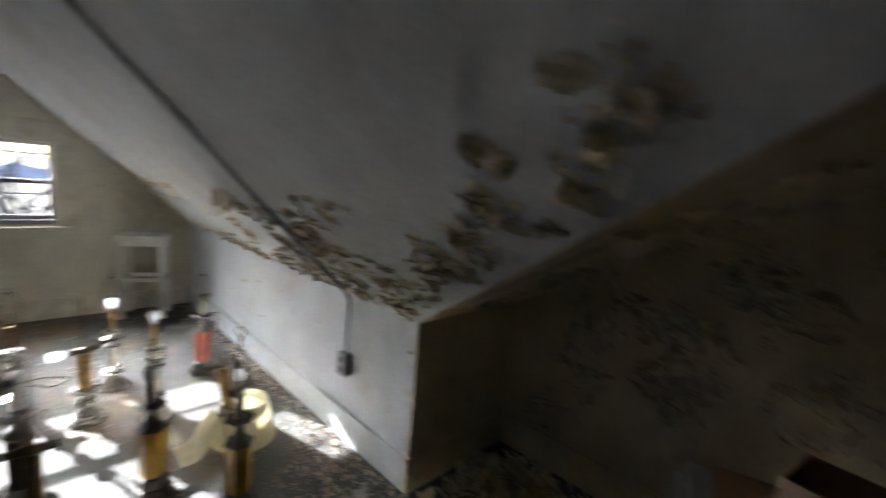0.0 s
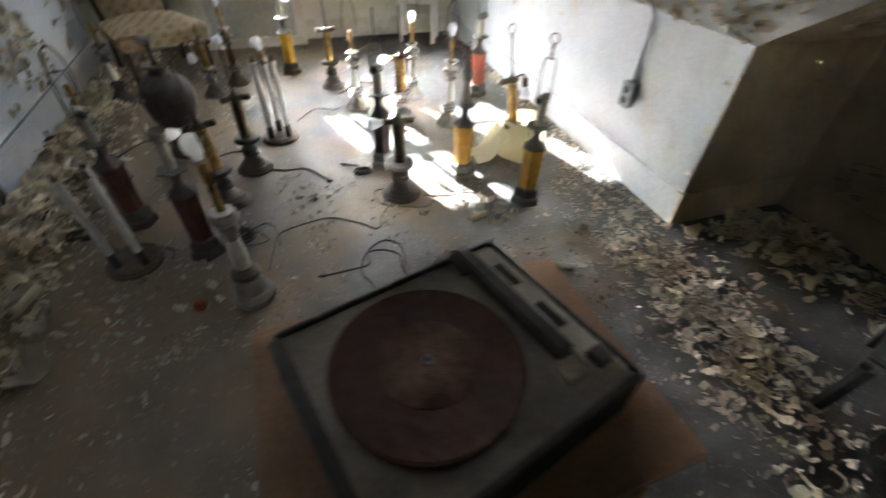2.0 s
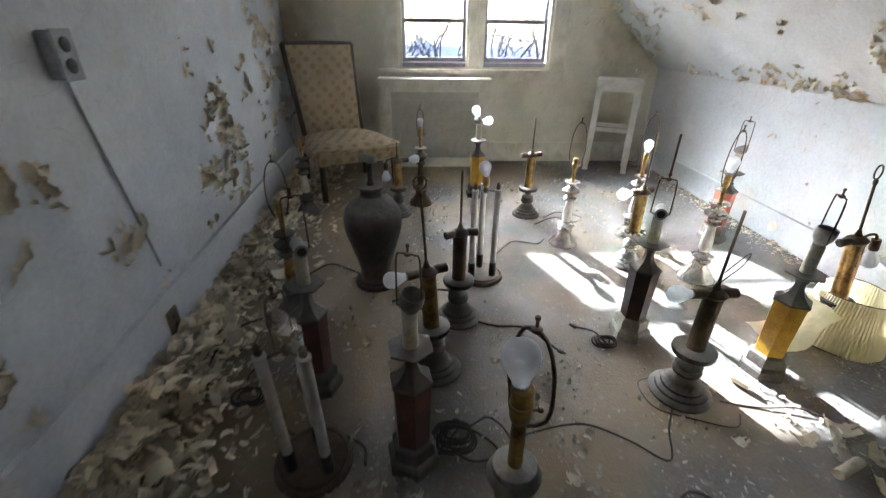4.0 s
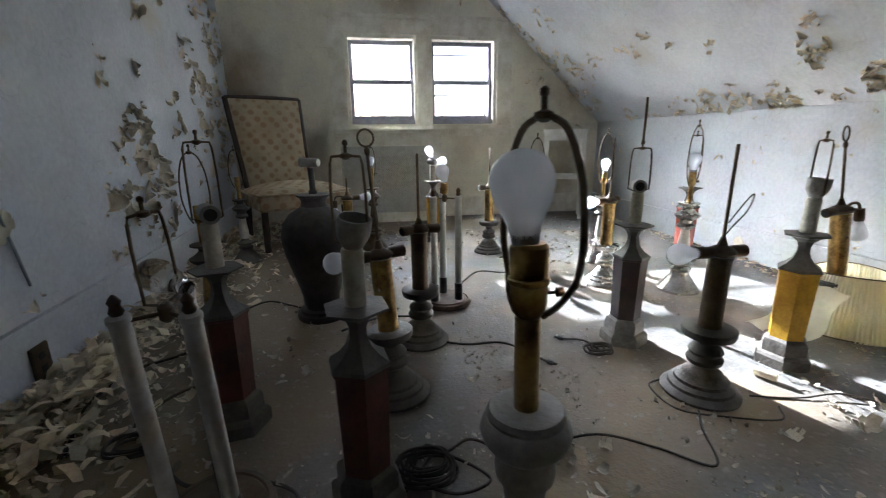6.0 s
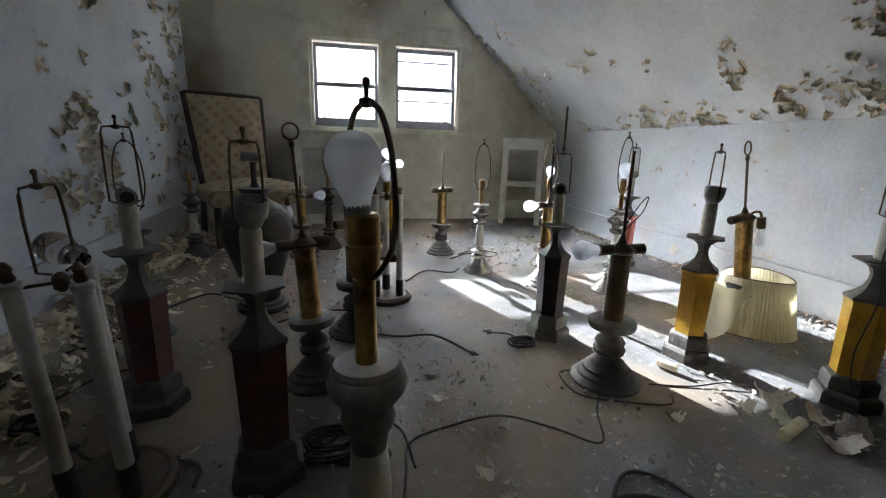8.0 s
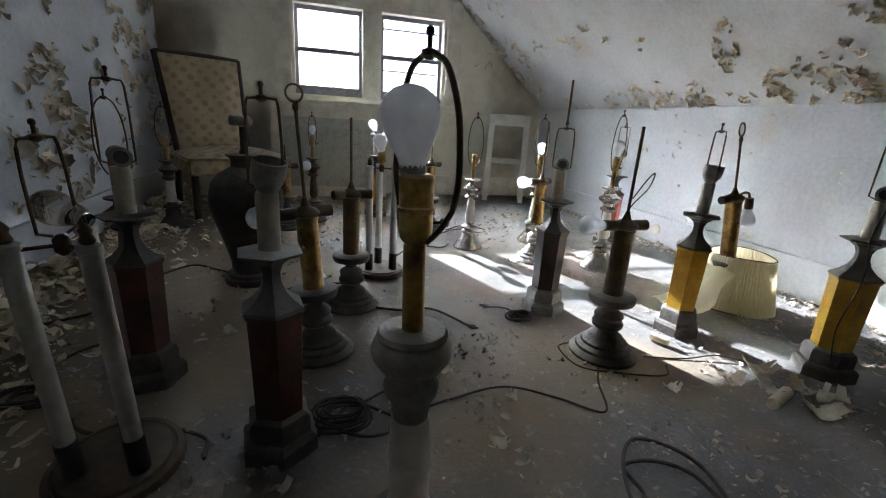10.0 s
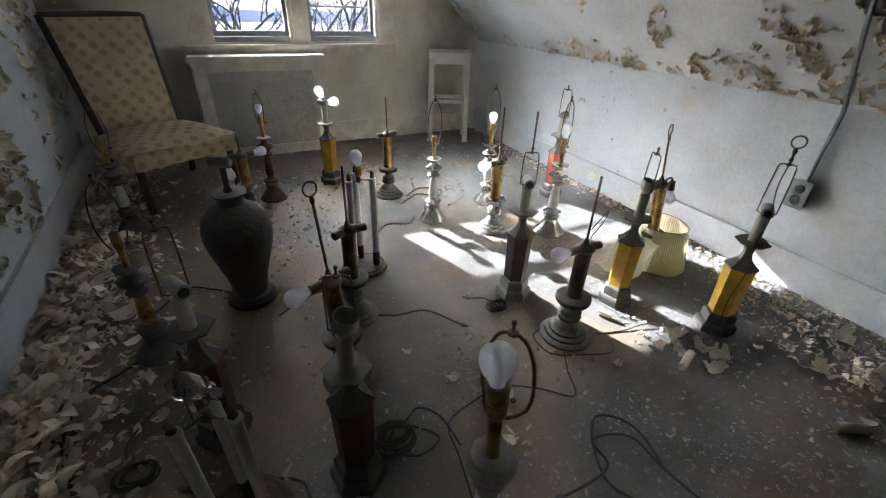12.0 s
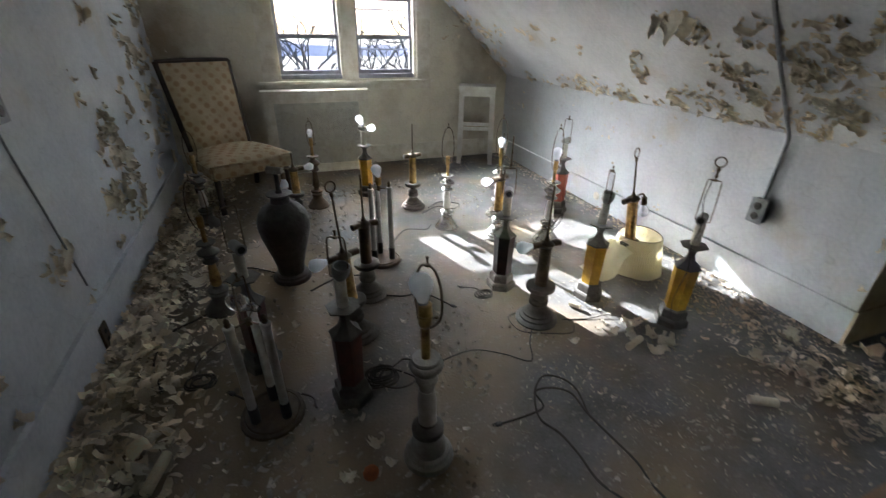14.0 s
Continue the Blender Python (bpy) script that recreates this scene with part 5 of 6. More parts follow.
lw_u = Vector((-0.045, 1, 0)).normalized()
P_WEST = Plane((left_x(0), 0, 0), lw_u, (0, 0, 1), (lw_u.y, -lw_u.x, 0))
P_EAST = Plane((0, 0, 0), (0, 1, 0), (0, 0, 1), (-1, 0, 0))
P_SLOPE = Plane((0, 0, KNEE), (0, 1, 0), (-1, 0, SLOPE), (-SLOPE, 0, -1))
P_SLOPE2 = Plane((0, Y_RET, KNEE), (1, 0, 0), (0, -1, PITCH2), (0, -PITCH2, -1))
P_ALCOVE = Plane((X_ALC, 0, 0), (0, 1, 0), (0, 0, 1), (-1, 0, 0))
P_NORTH = Plane((0, Y_WIN, 0), (1, 0, 0), (0, 0, 1), (0, -1, 0))
P_RETURN = Plane((0, Y_RET, 0), (1, 0, 0), (0, 0, 1), (0, -1, 0))


class Sheet:
    """Loose vertices and faces that become one mesh."""

    def __init__(self):
        self.v, self.f = [], []

    def add(self, verts, faces):
        k = len(self.v)
        self.v += [tuple(p) for p in verts]
        self.f += [tuple(k + i for i in q) for q in faces]

    def mesh(self, name, material):
        me = bpy.data.meshes.new(name)
        me.from_pydata(self.v, [], self.f)
        me.polygons.foreach_set("use_smooth", [True] * len(self.f))
        me.materials.append(material)
        return me


def bare_patch(sheet, pl, a, b, r, lift=0.0015):
    """An irregular island of bare plaster."""
    n, ph = 18, rng.random() * 6
    stretch, tw = rng.uniform(0.5, 0.9), rng.random() * 3.1
    ring = []
    for k in range(n):
        t = 2 * math.pi * k / n
        rr = r * (0.72 + 0.22 * math.sin(2 * t + ph) + 0.16 * math.sin(5 * t + 2 * ph) + rng.uniform(-0.14, 0.14))
        x, y = rr * math.cos(t), rr * stretch * math.sin(t)
        ring.append(pl.at(a + x * math.cos(tw) - y * math.sin(tw), b + x * math.sin(tw) + y * math.cos(tw), lift + rng.uniform(0, 0.0006)))
    sheet.add([pl.at(a, b, lift)] + ring, [(0, 1 + k, 1 + (k + 1) % n) for k in range(n)])


def curled_flake(pl, a, b, length, width, turn, curl, lift=0.002, bare=None):
    """A ragged tongue of paint held along one edge and rolled away from the wall."""
    nl, nw = (7, 4) if width < 1.5 * length else (5, 9)
    c, s = math.cos(turn), math.sin(turn)
    verts, foot = [], []
    ph, tip = rng.random() * 6.28, rng.uniform(0.0, 0.75)
    jag = [1 - tip * abs(2 * j / nw - 1 - 0.5 * math.sin(ph)) + rng.uniform(-0.12, 0.12) for j in range(nw + 1)]
    wob = [rng.uniform(-0.14, 0.14) for _ in range(nl + 1)]
    start = rng.uniform(0.10, 0.6)
    wave = [rng.uniform(-0.22, 0.22) for _ in range(nw + 1)]
    skew = rng.uniform(-0.5, 0.9)
    bow = rng.uniform(-0.25, 0.25)
    for j in range(nw + 1):
        x, z = bow * width * (abs(2 * j / nw - 1) ** 2) + wave[j] * length, 0.0
        ang = start
        seg = length * max(jag[j], 0.25) / nl
        for i in range(nl + 1):
            w = (j / nw - 0.5) * width * (1 + wob[i]) * (1 - 0.30 * (i / nl) ** 2)
            verts.append(pl.at(a + x * c - w * s, b + x * s + w * c, max(lift + z, 0.0015)))
            x += seg * math.cos(ang)
            z += seg * math.sin(ang)
            ang += curl / nl * (1 + skew * (j / nw - 0.5)) * (0.4 + 1.2 * i / nl)
    faces = []
    for j in range(nw):
        for i in range(nl):
            k = j * (nl + 1) + i
            faces.append((k, k + 1, k + nl + 2, k + nl + 1))
    if bare is not None:
        # the plaster laid bare under the tongue, as far as it reached before it curled
        rim = []
        for j in range(nw + 1):
            w = (j / nw - 0.5) * width * 1.04
            rim.append((-0.08 * length, w))
        for j in range(nw, -1, -1):
            w = (j / nw - 0.5) * width * 0.95
            rim.append((length * max(jag[j], 0.25) * rng.uniform(0.92, 1.1), w))
        h = rng.uniform(0.0010, 0.0024)
        n = len(rim)
        bare.add([pl.at(a + x * c - w * s, b + x * s + w * c, h) for x, w in rim], [(j, j + 1, n - 2 - j, n - 1 - j) for j in range(nw)])
    return verts, faces


def peel(pl, spots, wall_name, flake_mat, singles, limit=lambda a, b: True, seed=1, fine=1.0, share=1.0, start_curl=0.9, bared=0.35, plaster=None):
    """Clusters of bare plaster and curling flakes: (along, up, reach, how many) each."""
    rng.seed(seed)
    wall = bpy.data.objects[wall_name]
    bare, small = Sheet(), Sheet()
    made = 0
    for a0, b0, reach, many in spots:
        for _ in range(max(2, int(many * share))):
            r, t = reach * rng.random() ** 0.6, rng.random() * 6.283
            a, b = a0 + r * math.cos(t), b0 + r * math.sin(t)
            if not limit(a, b):
                continue
            if rng.random() < 0.5:
                # a long lip rolled back along a tear
                wd = fine * (0.035 + 0.085 * rng.random() ** 1.5)
                ln = fine * rng.uniform(0.012, 0.030) + 0.10 * wd
            else:
                ln = fine * (0.018 + 0.045 * rng.random() ** 1.6)
                wd = ln * rng.uniform(0.4, 1.2)
            turn = rng.gauss(-1.0, 0.9) if rng.random() < 0.6 else rng.random() * 6.283
            if not limit(a + ln * math.cos(turn), b + ln * math.sin(turn)):
                turn += math.pi
                if not limit(a + ln * math.cos(turn), b + ln * math.sin(turn)):
                    continue
            vf = curled_flake(pl, a, b, ln, wd, turn, rng.uniform(start_curl, 3.6), bare=bare if rng.random() < bared else None)
            if ln * wd > singles and made < 220:
                made += 1
                sh = Sheet()
                sh.add(*vf)
                f = new("paint_flake", sh.mesh("paint_flake", flake_mat))
                f.parent = wall
            else:
                small.add(*vf)
            # crumbs beside the large tongues
            for _ in range(rng.choice((0, 1, 2))):
                aa, bb = a + rng.uniform(-1, 1) * ln, b + rng.uniform(-1, 1) * ln
                if limit(aa, bb) and limit(aa, bb - 0.02):
                    l2 = fine * rng.uniform(0.010, 0.024)
                    small.add(*curled_flake(pl, aa, bb, l2, l2 * rng.uniform(0.5, 1.4), rng.random() * 6.28, rng.uniform(0.5, 2.6)))
    p = new("bare_plaster", bare.mesh("bare_plaster", plaster or M_PLASTER))
    tagged(p, "tan bare plaster where paint has fallen, shadow-brown in the alcove", kind="stuff").parent = wall
    p = new("peeling_paint", small.mesh("peeling_paint", flake_mat))
    tagged(p, "many small curling paint flakes", kind="stuff").parent = wall


WEST_SPOTS = [(0.71, 1.27, 0.12, 7), (0.60, 1.24, 0.06, 4), (0.96, 0.90, 0.20, 24), (0.80, 0.86, 0.14, 14), (1.28, 0.90, 0.06, 4), (0.84, 0.58, 0.12, 10), (1.58, 0.59, 0.09, 7), (0.37, 0.74, 0.12, 10),
              (0.44, 0.54, 0.13, 14), (0.34, 0.46, 0.09, 8), (0.10, 0.62, 0.2, 12), (0.0, 1.0, 0.2, 10), (0.71, 0.30, 0.06, 3), (0.93, 0.29, 0.04, 2), (1.79, 0.30, 0.05, 3), (2.41, 0.28, 0.05, 3),
              (2.78, 0.94, 0.17, 22), (2.82, 0.72, 0.20, 28), (2.66, 0.47, 0.16, 14), (2.90, 0.36, 0.12, 8), (2.54, 1.23, 0.06, 3), (2.94, 1.30, 0.05, 2), (3.04, 1.58, 0.06, 3), (2.42, 0.62, 0.08, 5),
              (3.02, 0.56, 0.18, 14), (3.41, 1.04, 0.14, 8), (3.90, 1.36, 0.25, 18), (4.00, 1.07, 0.16, 9), (3.85, 0.67, 0.20, 10), (3.86, 0.36, 0.2, 8), (4.4, 1.00, 0.32, 26), (4.5, 1.42, 0.30, 22),
              (4.55, 1.85, 0.28, 22), (4.3, 1.95, 0.22, 10), (3.4, 1.9, 0.25, 6), (4.6, 0.55, 0.2, 12)]
peel(P_WEST, [(a, b, 1.25 * r, n) for a, b, r, n in WEST_SPOTS], "wall_west", M_FLAKE, 0.0016, lambda a, b: 0.262 < b < 2.4 and a < 4.84 and abs(a - 1.58) + abs(b - 1.28) > 0.16, 11, 1.55, 0.9, bared=0.3)

VALLEY = PITCH2 / SLOPE
SLOPE_LEN = math.hypot(1, SLOPE)


def on_slope(a, b):
    x = b / SLOPE_LEN
    return 0.01 < b < 1.9 and a < 4.84 and x > VALLEY * (Y_RET - a) + 0.03


SLOPE_SPOTS = [(2.09, 0.57, 0.06, 4), (2.16, 0.40, 0.13, 14), (3.25, 0.13, 0.22, 14), (2.90, 0.12, 0.18, 14), (2.52, 0.08, 0.18, 14), (1.97, 0.08, 0.08, 6), (1.64, 0.22, 0.18, 20), (1.52, 0.06, 0.14, 14),
               (1.66, 0.80, 0.12, 8), (1.48, 0.72, 0.14, 12), (1.15, 0.76, 0.14, 16), (1.40, 0.52, 0.12, 12), (1.25, 0.42, 0.15, 18), (1.26, 0.28, 0.15, 16), (0.96, 0.62, 0.14, 18), (0.92, 0.46, 0.15, 20),
               (0.93, 0.27, 0.12, 14), (1.03, 0.14, 0.12, 14), (0.82, 0.78, 0.14, 16), (0.79, 0.29, 0.14, 14), (0.72, 0.60, 0.18, 18), (3.50, 0.75, 0.10, 5), (2.74, 0.60, 0.07, 3), (4.36, 0.66, 0.18, 12), (4.42, 0.90, 0.18, 12),
               (-0.86, 1.32, 0.09, 12), (-0.82, 1.21, 0.06, 8), (-0.61, 1.22, 0.05, 7), (-0.75, 1.13, 0.05, 6), (-0.54, 1.07, 0.07, 10), (-0.42, 0.90, 0.12, 16), (-0.16, 0.80, 0.13, 16), (-0.25, 0.72, 0.13, 16),
               (0.38, 0.47, 0.18, 22), (0.20, 0.42, 0.18, 22), (0.33, 0.95, 0.12, 9), (0.55, 0.85, 0.14, 12), (-0.66, 0.99, 0.05, 6), (-0.02, 0.58, 0.14, 16), (0.42, 0.22, 0.12, 14), (0.60, 0.14, 0.10, 10),
               (1.92, 0.21, 0.08, 7), (1.77, 0.21, 0.08, 7), (3.02, 0.68, 0.05, 3), (3.98, 0.76, 0.10, 6), (3.22, 0.80, 0.06, 3), (4.21, 1.32, 0.16, 8), (4.55, 0.34, 0.14, 9), (4.7, 0.95, 0.12, 9)]
SLOPE_SPOTS += [(0.6 + 0.32 * k, 0.05, 0.10, 8) for k in range(12)]
SLOPE_SPOTS += [(4.76, 0.2 + 0.2 * k, 0.10, 8) for k in range(8)]
peel(P_SLOPE, SLOPE_SPOTS, "slope_east", M_FLAKE, 0.0022, on_slope, 12, 0.95, 1.35, 0.5, bared=0.5)
# the one large hanging sheet of paint on the slope
sh = Sheet()
rng.seed(5)
for a, b, ln, wd, tn, cu in ((1.60, 0.92, 0.19, 0.15, -1.4, 1.3), (1.50, 0.88, 0.15, 0.11, -1.9, 1.7), (1.72, 0.88, 0.13, 0.06, -1.2, 1.1)):
    sh.add(*curled_flake(P_SLOPE, a, b, ln, wd, tn, cu, 0.004))
p = new("hanging_sheet", sh.mesh("hanging_sheet", M_FLAKE))
tagged(p, "large sheet of paint hanging loose").parent = bpy.data.objects["slope_east"]
sh = Sheet()
bare_patch(sh, P_SLOPE, 1.58, 0.88, 0.12)
bare_patch(sh, P_SLOPE, 1.72, 0.85, 0.06)
p = new("bare_plaster", sh.mesh("bare_plaster", M_PLASTER))
p.parent = bpy.data.objects["slope_east"]

EAST_SPOTS = [(1.96, 0.27, 0.04, 3), (2.3, 0.7, 0.5, 8), (3.3, 0.75, 0.5, 10), (1.55, 0.6, 0.12, 2), (4.4, 0.7, 0.3, 8), (2.75, 0.95, 0.3, 8), (0.53, 0.6, 0.03, 3), (0.53, 0.35, 0.03, 3), (0.53, 0.85, 0.03, 3)]
peel(P_EAST, EAST_SPOTS, "wall_east", M_FLAKE, 0.0030, lambda a, b: 0.23 < b < 1.0 and 0.51 < a < 4.84, 13, 0.55)

ALC_SPOTS = [(-0.17, 1.14, 0.20, 16), (-0.59, 1.06, 0.22, 18), (-0.78, 1.55, 0.16, 12), (-0.53, 0.81, 0.18, 12), (-0.95, 1.39, 0.22, 18), (-1.57, 1.62, 0.22, 14), (-1.58, 1.28, 0.24, 14),
             (-1.82, 1.38, 0.20, 10), (0.0, 0.77, 0.20, 12), (-1.13, 0.94, 0.22, 14), (-1.98, 1.66, 0.2, 10), (-1.57, 0.87, 0.2, 10), (0.14, 0.40, 0.15, 6), (-1.2, 1.9, 0.3, 12), (-2.2, 1.2, 0.3, 10)]
# the dark brown plaster paints shadow lines beneath the alcove's flakes
peel(P_ALCOVE, ALC_SPOTS, "wall_alcove", M_FLAKE_DULL, 0.0024, lambda a, b: 0.23 < b < min(2.4, KNEE + PITCH2 * (Y_RET - a) - 0.02) and a < 0.48, 14, 1.7, 1.5, 1.2, 0.7, M_DIMPLASTER)
L2 = math.hypot(1, PITCH2)


def on_slope2(a, b):
    y = b / L2
    return -VALLEY * y + 0.03 < a < 0.78 and 0.02 < b < 2.6


S2_SPOTS = [(0.1, 0.5, 0.2, 10), (0.3, 0.9, 0.25, 14), (-0.1, 1.0, 0.2, 10), (0.5, 1.2, 0.25, 14), (0.1, 1.5, 0.3, 12), (0.6, 0.6, 0.2, 10), (0.65, 1.7, 0.3, 10), (-0.5, 1.6, 0.25, 8)]
# same shadow-brown plaster under the flakes of the alcove's slope
peel(P_SLOPE2, S2_SPOTS, "slope_alcove", M_FLAKE_DULL, 0.0024, on_slope2, 15, 1.2, 1.4, bared=0.7, plaster=M_DIMPLASTER)
peel(P_RETURN, [(0.06, 0.6, 0.1, 3), (0.6, 0.8, 0.15, 4)], "wall_return", M_FLAKE_DULL, 0.003, lambda a, b: 0.23 < b < 1.0 and 0.01 < a < 0.78, 16, 0.7)
peel(P_NORTH, [(-1.6, 2.2, 0.4, 18), (-2.4, 2.25, 0.35, 8), (-0.75, 1.5, 0.12, 6), (-3.95, 1.2, 0.14, 10), (-3.9, 0.6, 0.14, 10), (-0.25, 0.9, 0.12, 5), (-1.0, 0.35, 0.3, 4)], "wall_north", M_FLAKE, 0.003,
     lambda a, b: 0.24 < b < 2.42 and b < slope_z(a) - 0.02 and a > left_x(5) + 0.02 and not (-3.24 < a < -1.08 and b < 2.07), 17, 0.8)

# long crack in the alcove's slope, open along its length
bm = bmesh.new()
pts = [P_SLOPE2.at(-0.18 - 0.40 * k / 10 + 0.018 * math.sin(k * 1.9), 0.50 + 1.0 * k / 10, 0.0025) for k in range(11)]
for k in range(10):
    w0, w1 = 0.017 * math.sin(math.pi * (k + 0.15) / 10.3), 0.017 * math.sin(math.pi * (k + 1.15) / 11.3)
    d = P_SLOPE2.u
    bm.faces.new([bm.verts.new(p) for p in (pts[k] - d * w0, pts[k] + d * w0, pts[k + 1] + d * w1, pts[k + 1] - d * w1)])
part("crack", bm, M_HOLE, bpy.data.objects["slope_alcove"], "long open crack in the plaster", smooth=False)


# ---- fallen chips on the floor ----
def chip(sheet, x, y, size, z=0.001):
    nl = 4
    turn, lean = rng.random() * 6.283, rng.uniform(-0.6, 0.6)
    curl, w = rng.choice((-1, 1, 1)) * rng.uniform(0.5, 3.3), size * rng.uniform(0.22, 0.6)
    c, s = math.cos(turn), math.sin(turn)
    px, pz, ang = 0.0, 0.0, -curl * 0.35
    verts, low = [], 9.0
    for i in range(nl + 1):
        ww = w * (0.55 + 0.45 * math.sin(math.pi * (i + 0.6) / (nl + 1.2))) * rng.uniform(0.7, 1.1)
        for e in (-0.5, 0.5):
            q = (px - size * 0.5, e * ww, pz + e * ww * lean)
            low = min(low, q[2])
            verts.append([x + q[0] * c - q[1] * s, y + q[0] * s + q[1] * c, q[2]])
        px += size / nl * math.cos(ang)
        pz += size / nl * math.sin(ang)
        ang += curl / nl
    for v in verts:
        v[2] += z - low
    sheet.add(verts, [(2 * i, 2 * i + 1, 2 * i + 3, 2 * i + 2) for i in range(nl)])


def strew(name, label, zones, seed, material, things_label=None):
    """Zones: (x, y, spread in x, spread in y, how many, smallest, largest, heap height)."""
    rng.seed(seed)
    sheet = Sheet()
    for x0, y0, sx, sy, many, lo, hi, heap in zones:
        for _ in range(many):
            x, y = rng.gauss(x0, sx), rng.gauss(y0, sy)
            if y < Y_RET + 0.03 and x > X_ALC - 0.05 or y >= Y_RET - 0.03 and x > -0.04 or x < left_x(y) + 0.035 or y > Y_WIN - 0.05 or (-2.80 < x < -2.40 and -0.15 < y < 0.25):
                continue
            d2 = ((x - x0) / sx) ** 2 + ((y - y0) / sy) ** 2
            chip(sheet, x, y, lo + (hi - lo) * rng.random() ** 2.2, 0.001 + heap * rng.random() * math.exp(-d2 * 0.7))
    ob = new(name, sheet.mesh(name, material))
    return tagged(ob, label, "debris", kind="stuff")


zones = []
for k in range(22):
    y = -0.9 + 0.27 * k
    zones.append((left_x(y) + 0.10, y, 0.10, 0.14, 250, 0.025, 0.135, 0.06))
    zones.append((left_x(y) + 0.30, y, 0.15, 0.16, 100, 0.012, 0.095, 0.015))
strew("fallen_paint", "drift of tan curled paint chips along the peeling wall", zones, 21, M_CHIP)
zones = [(-0.09, 0.55 + 0.25 * k, 0.06, 0.14, 80, 0.012, 0.05, 0.02) for k in range(18)]
zones += [(-0.42, 0.25, 0.16, 0.30, 620, 0.018, 0.070, 0.035), (-0.30, -0.15, 0.15, 0.22, 620, 0.020, 0.080, 0.05), (-0.38, -0.60, 0.17, 0.22, 420, 0.020, 0.08, 0.04), (-0.30, 0.85, 0.14, 0.20, 380, 0.010, 0.05, 0.02),
          (-0.25, 1.3, 0.12, 0.15, 160, 0.010, 0.045, 0.02), (-0.75, 0.3, 0.25, 0.25, 160, 0.008, 0.04, 0.0), (-0.6, -0.9, 0.25, 0.2, 120, 0.01, 0.06, 0.02)]
strew("fallen_paint", "scatter of pale paint chips along the knee wall", zones, 22, M_CHIP_PALE)
zones = [(0.52, 0.18, 0.17, 0.15, 300, 0.05, 0.17, 0.10), (0.60, -0.25, 0.14, 0.2, 190, 0.03, 0.11, 0.05), (0.30, 0.32, 0.18, 0.10, 110, 0.02, 0.08, 0.03)]
strew("fallen_paint", "heap of large yellowed paint curls in the alcove", zones, 23, M_CHIP)
zones = [(-2.0, 1.6, 1.0, 1.5, 90, 0.004, 0.018, 0.0) for k in range(4)]
zones += [(rng.uniform(-3.3, -0.8), rng.uniform(-0.4, 3.6), 0.07, 0.09, 46, 0.005, 0.036, 0.006) for k in range(44)]
zones += [(rng.uniform(-3.2, -0.4), rng.uniform(2.6, 4.6), 0.12, 0.12, 60, 0.008, 0.042, 0.004) for k in range(34)]
zones += [(rng.uniform(-3.4, -2.5), rng.uniform(-0.3, 4.2), 0.12, 0.14, 60, 0.006, 0.055, 0.008) for k in range(26)]
zones += [(rng.uniform(-2.6, -0.3), rng.uniform(-0.6, 2.2), 0.07, 0.08, 80, 0.004, 0.026, 0.0) for k in range(34)]
zones += [(-2.0 + 0.5 * k, 4.6, 0.3, 0.2, 60, 0.010, 0.05, 0.01) for k in range(4)] + [(-3.4, 4.4, 0.3, 0.4, 160, 0.01, 0.06, 0.02)]
zones += [(-2.2, 1.3, 0.08, 0.2, 60, 0.01, 0.05, 0.005), (-2.1, 0.9, 0.06, 0.12, 40, 0.01, 0.05, 0.005), (-1.35, 0.45, 0.25, 0.2, 260, 0.005, 0.022, 0.0), (-1.0, 0.1, 0.3, 0.3, 240, 0.005, 0.025, 0.0)]
strew("floor_litter", "thin scatter of small paint chips over the floor", zones, 24, M_LITTER)


# ---- single loose pieces ----
def paper_roll(x, y, rz, ln, r, label, material):
    o = thing("paint_curl", x, y, 0, rz, label, "debris", "loose paint curls")
    bm = bmesh.new()
    n, turns = 30, 1.35
    rows = []
    for i in range(n + 1):
        a = -1.57 + turns * 2 * math.pi * i / n
        rr = r * (1 - 0.18 * i / n)
        rows.append([bm.verts.new((k * ln / 4 - ln / 2, rr * math.cos(a), r + 0.002 + rr * math.sin(a))) for k in range(5)])
    for a, b in zip(rows, rows[1:]):
        for k in range(4):
            bm.faces.new((a[k], a[k + 1], b[k + 1], b[k]))
    bmesh.ops.solidify(bm, geom=bm.faces[:], thickness=0.0012)
    part("curl", bm, material, o)
    return o


paper_roll(-1.140, 0.850, 20, 0.13, 0.020, "white roll of fallen paint lying on the floor", M_FLAKE)
paper_roll(-1.070, 0.970, 60, 0.11, 0.016, "curled strip of fallen paint in the sun", M_FLAKE)
paper_roll(-1.240, 1.270, 120, 0.07, 0.018, "small curled strip of paint beside a lamp", M_FLAKE)
paper_roll(-0.860, 0.320, 150, 0.12, 0.022, "loose white curl of paint", M_FLAKE)
paper_roll(-3.440, 0.800, 75, 0.16, 0.024, "thick yellowed roll of paint by the wall", M_CHIP)
paper_roll(-3.520, 0.470, 110, 0.14, 0.020, "yellowed roll of fallen paint", M_CHIP)


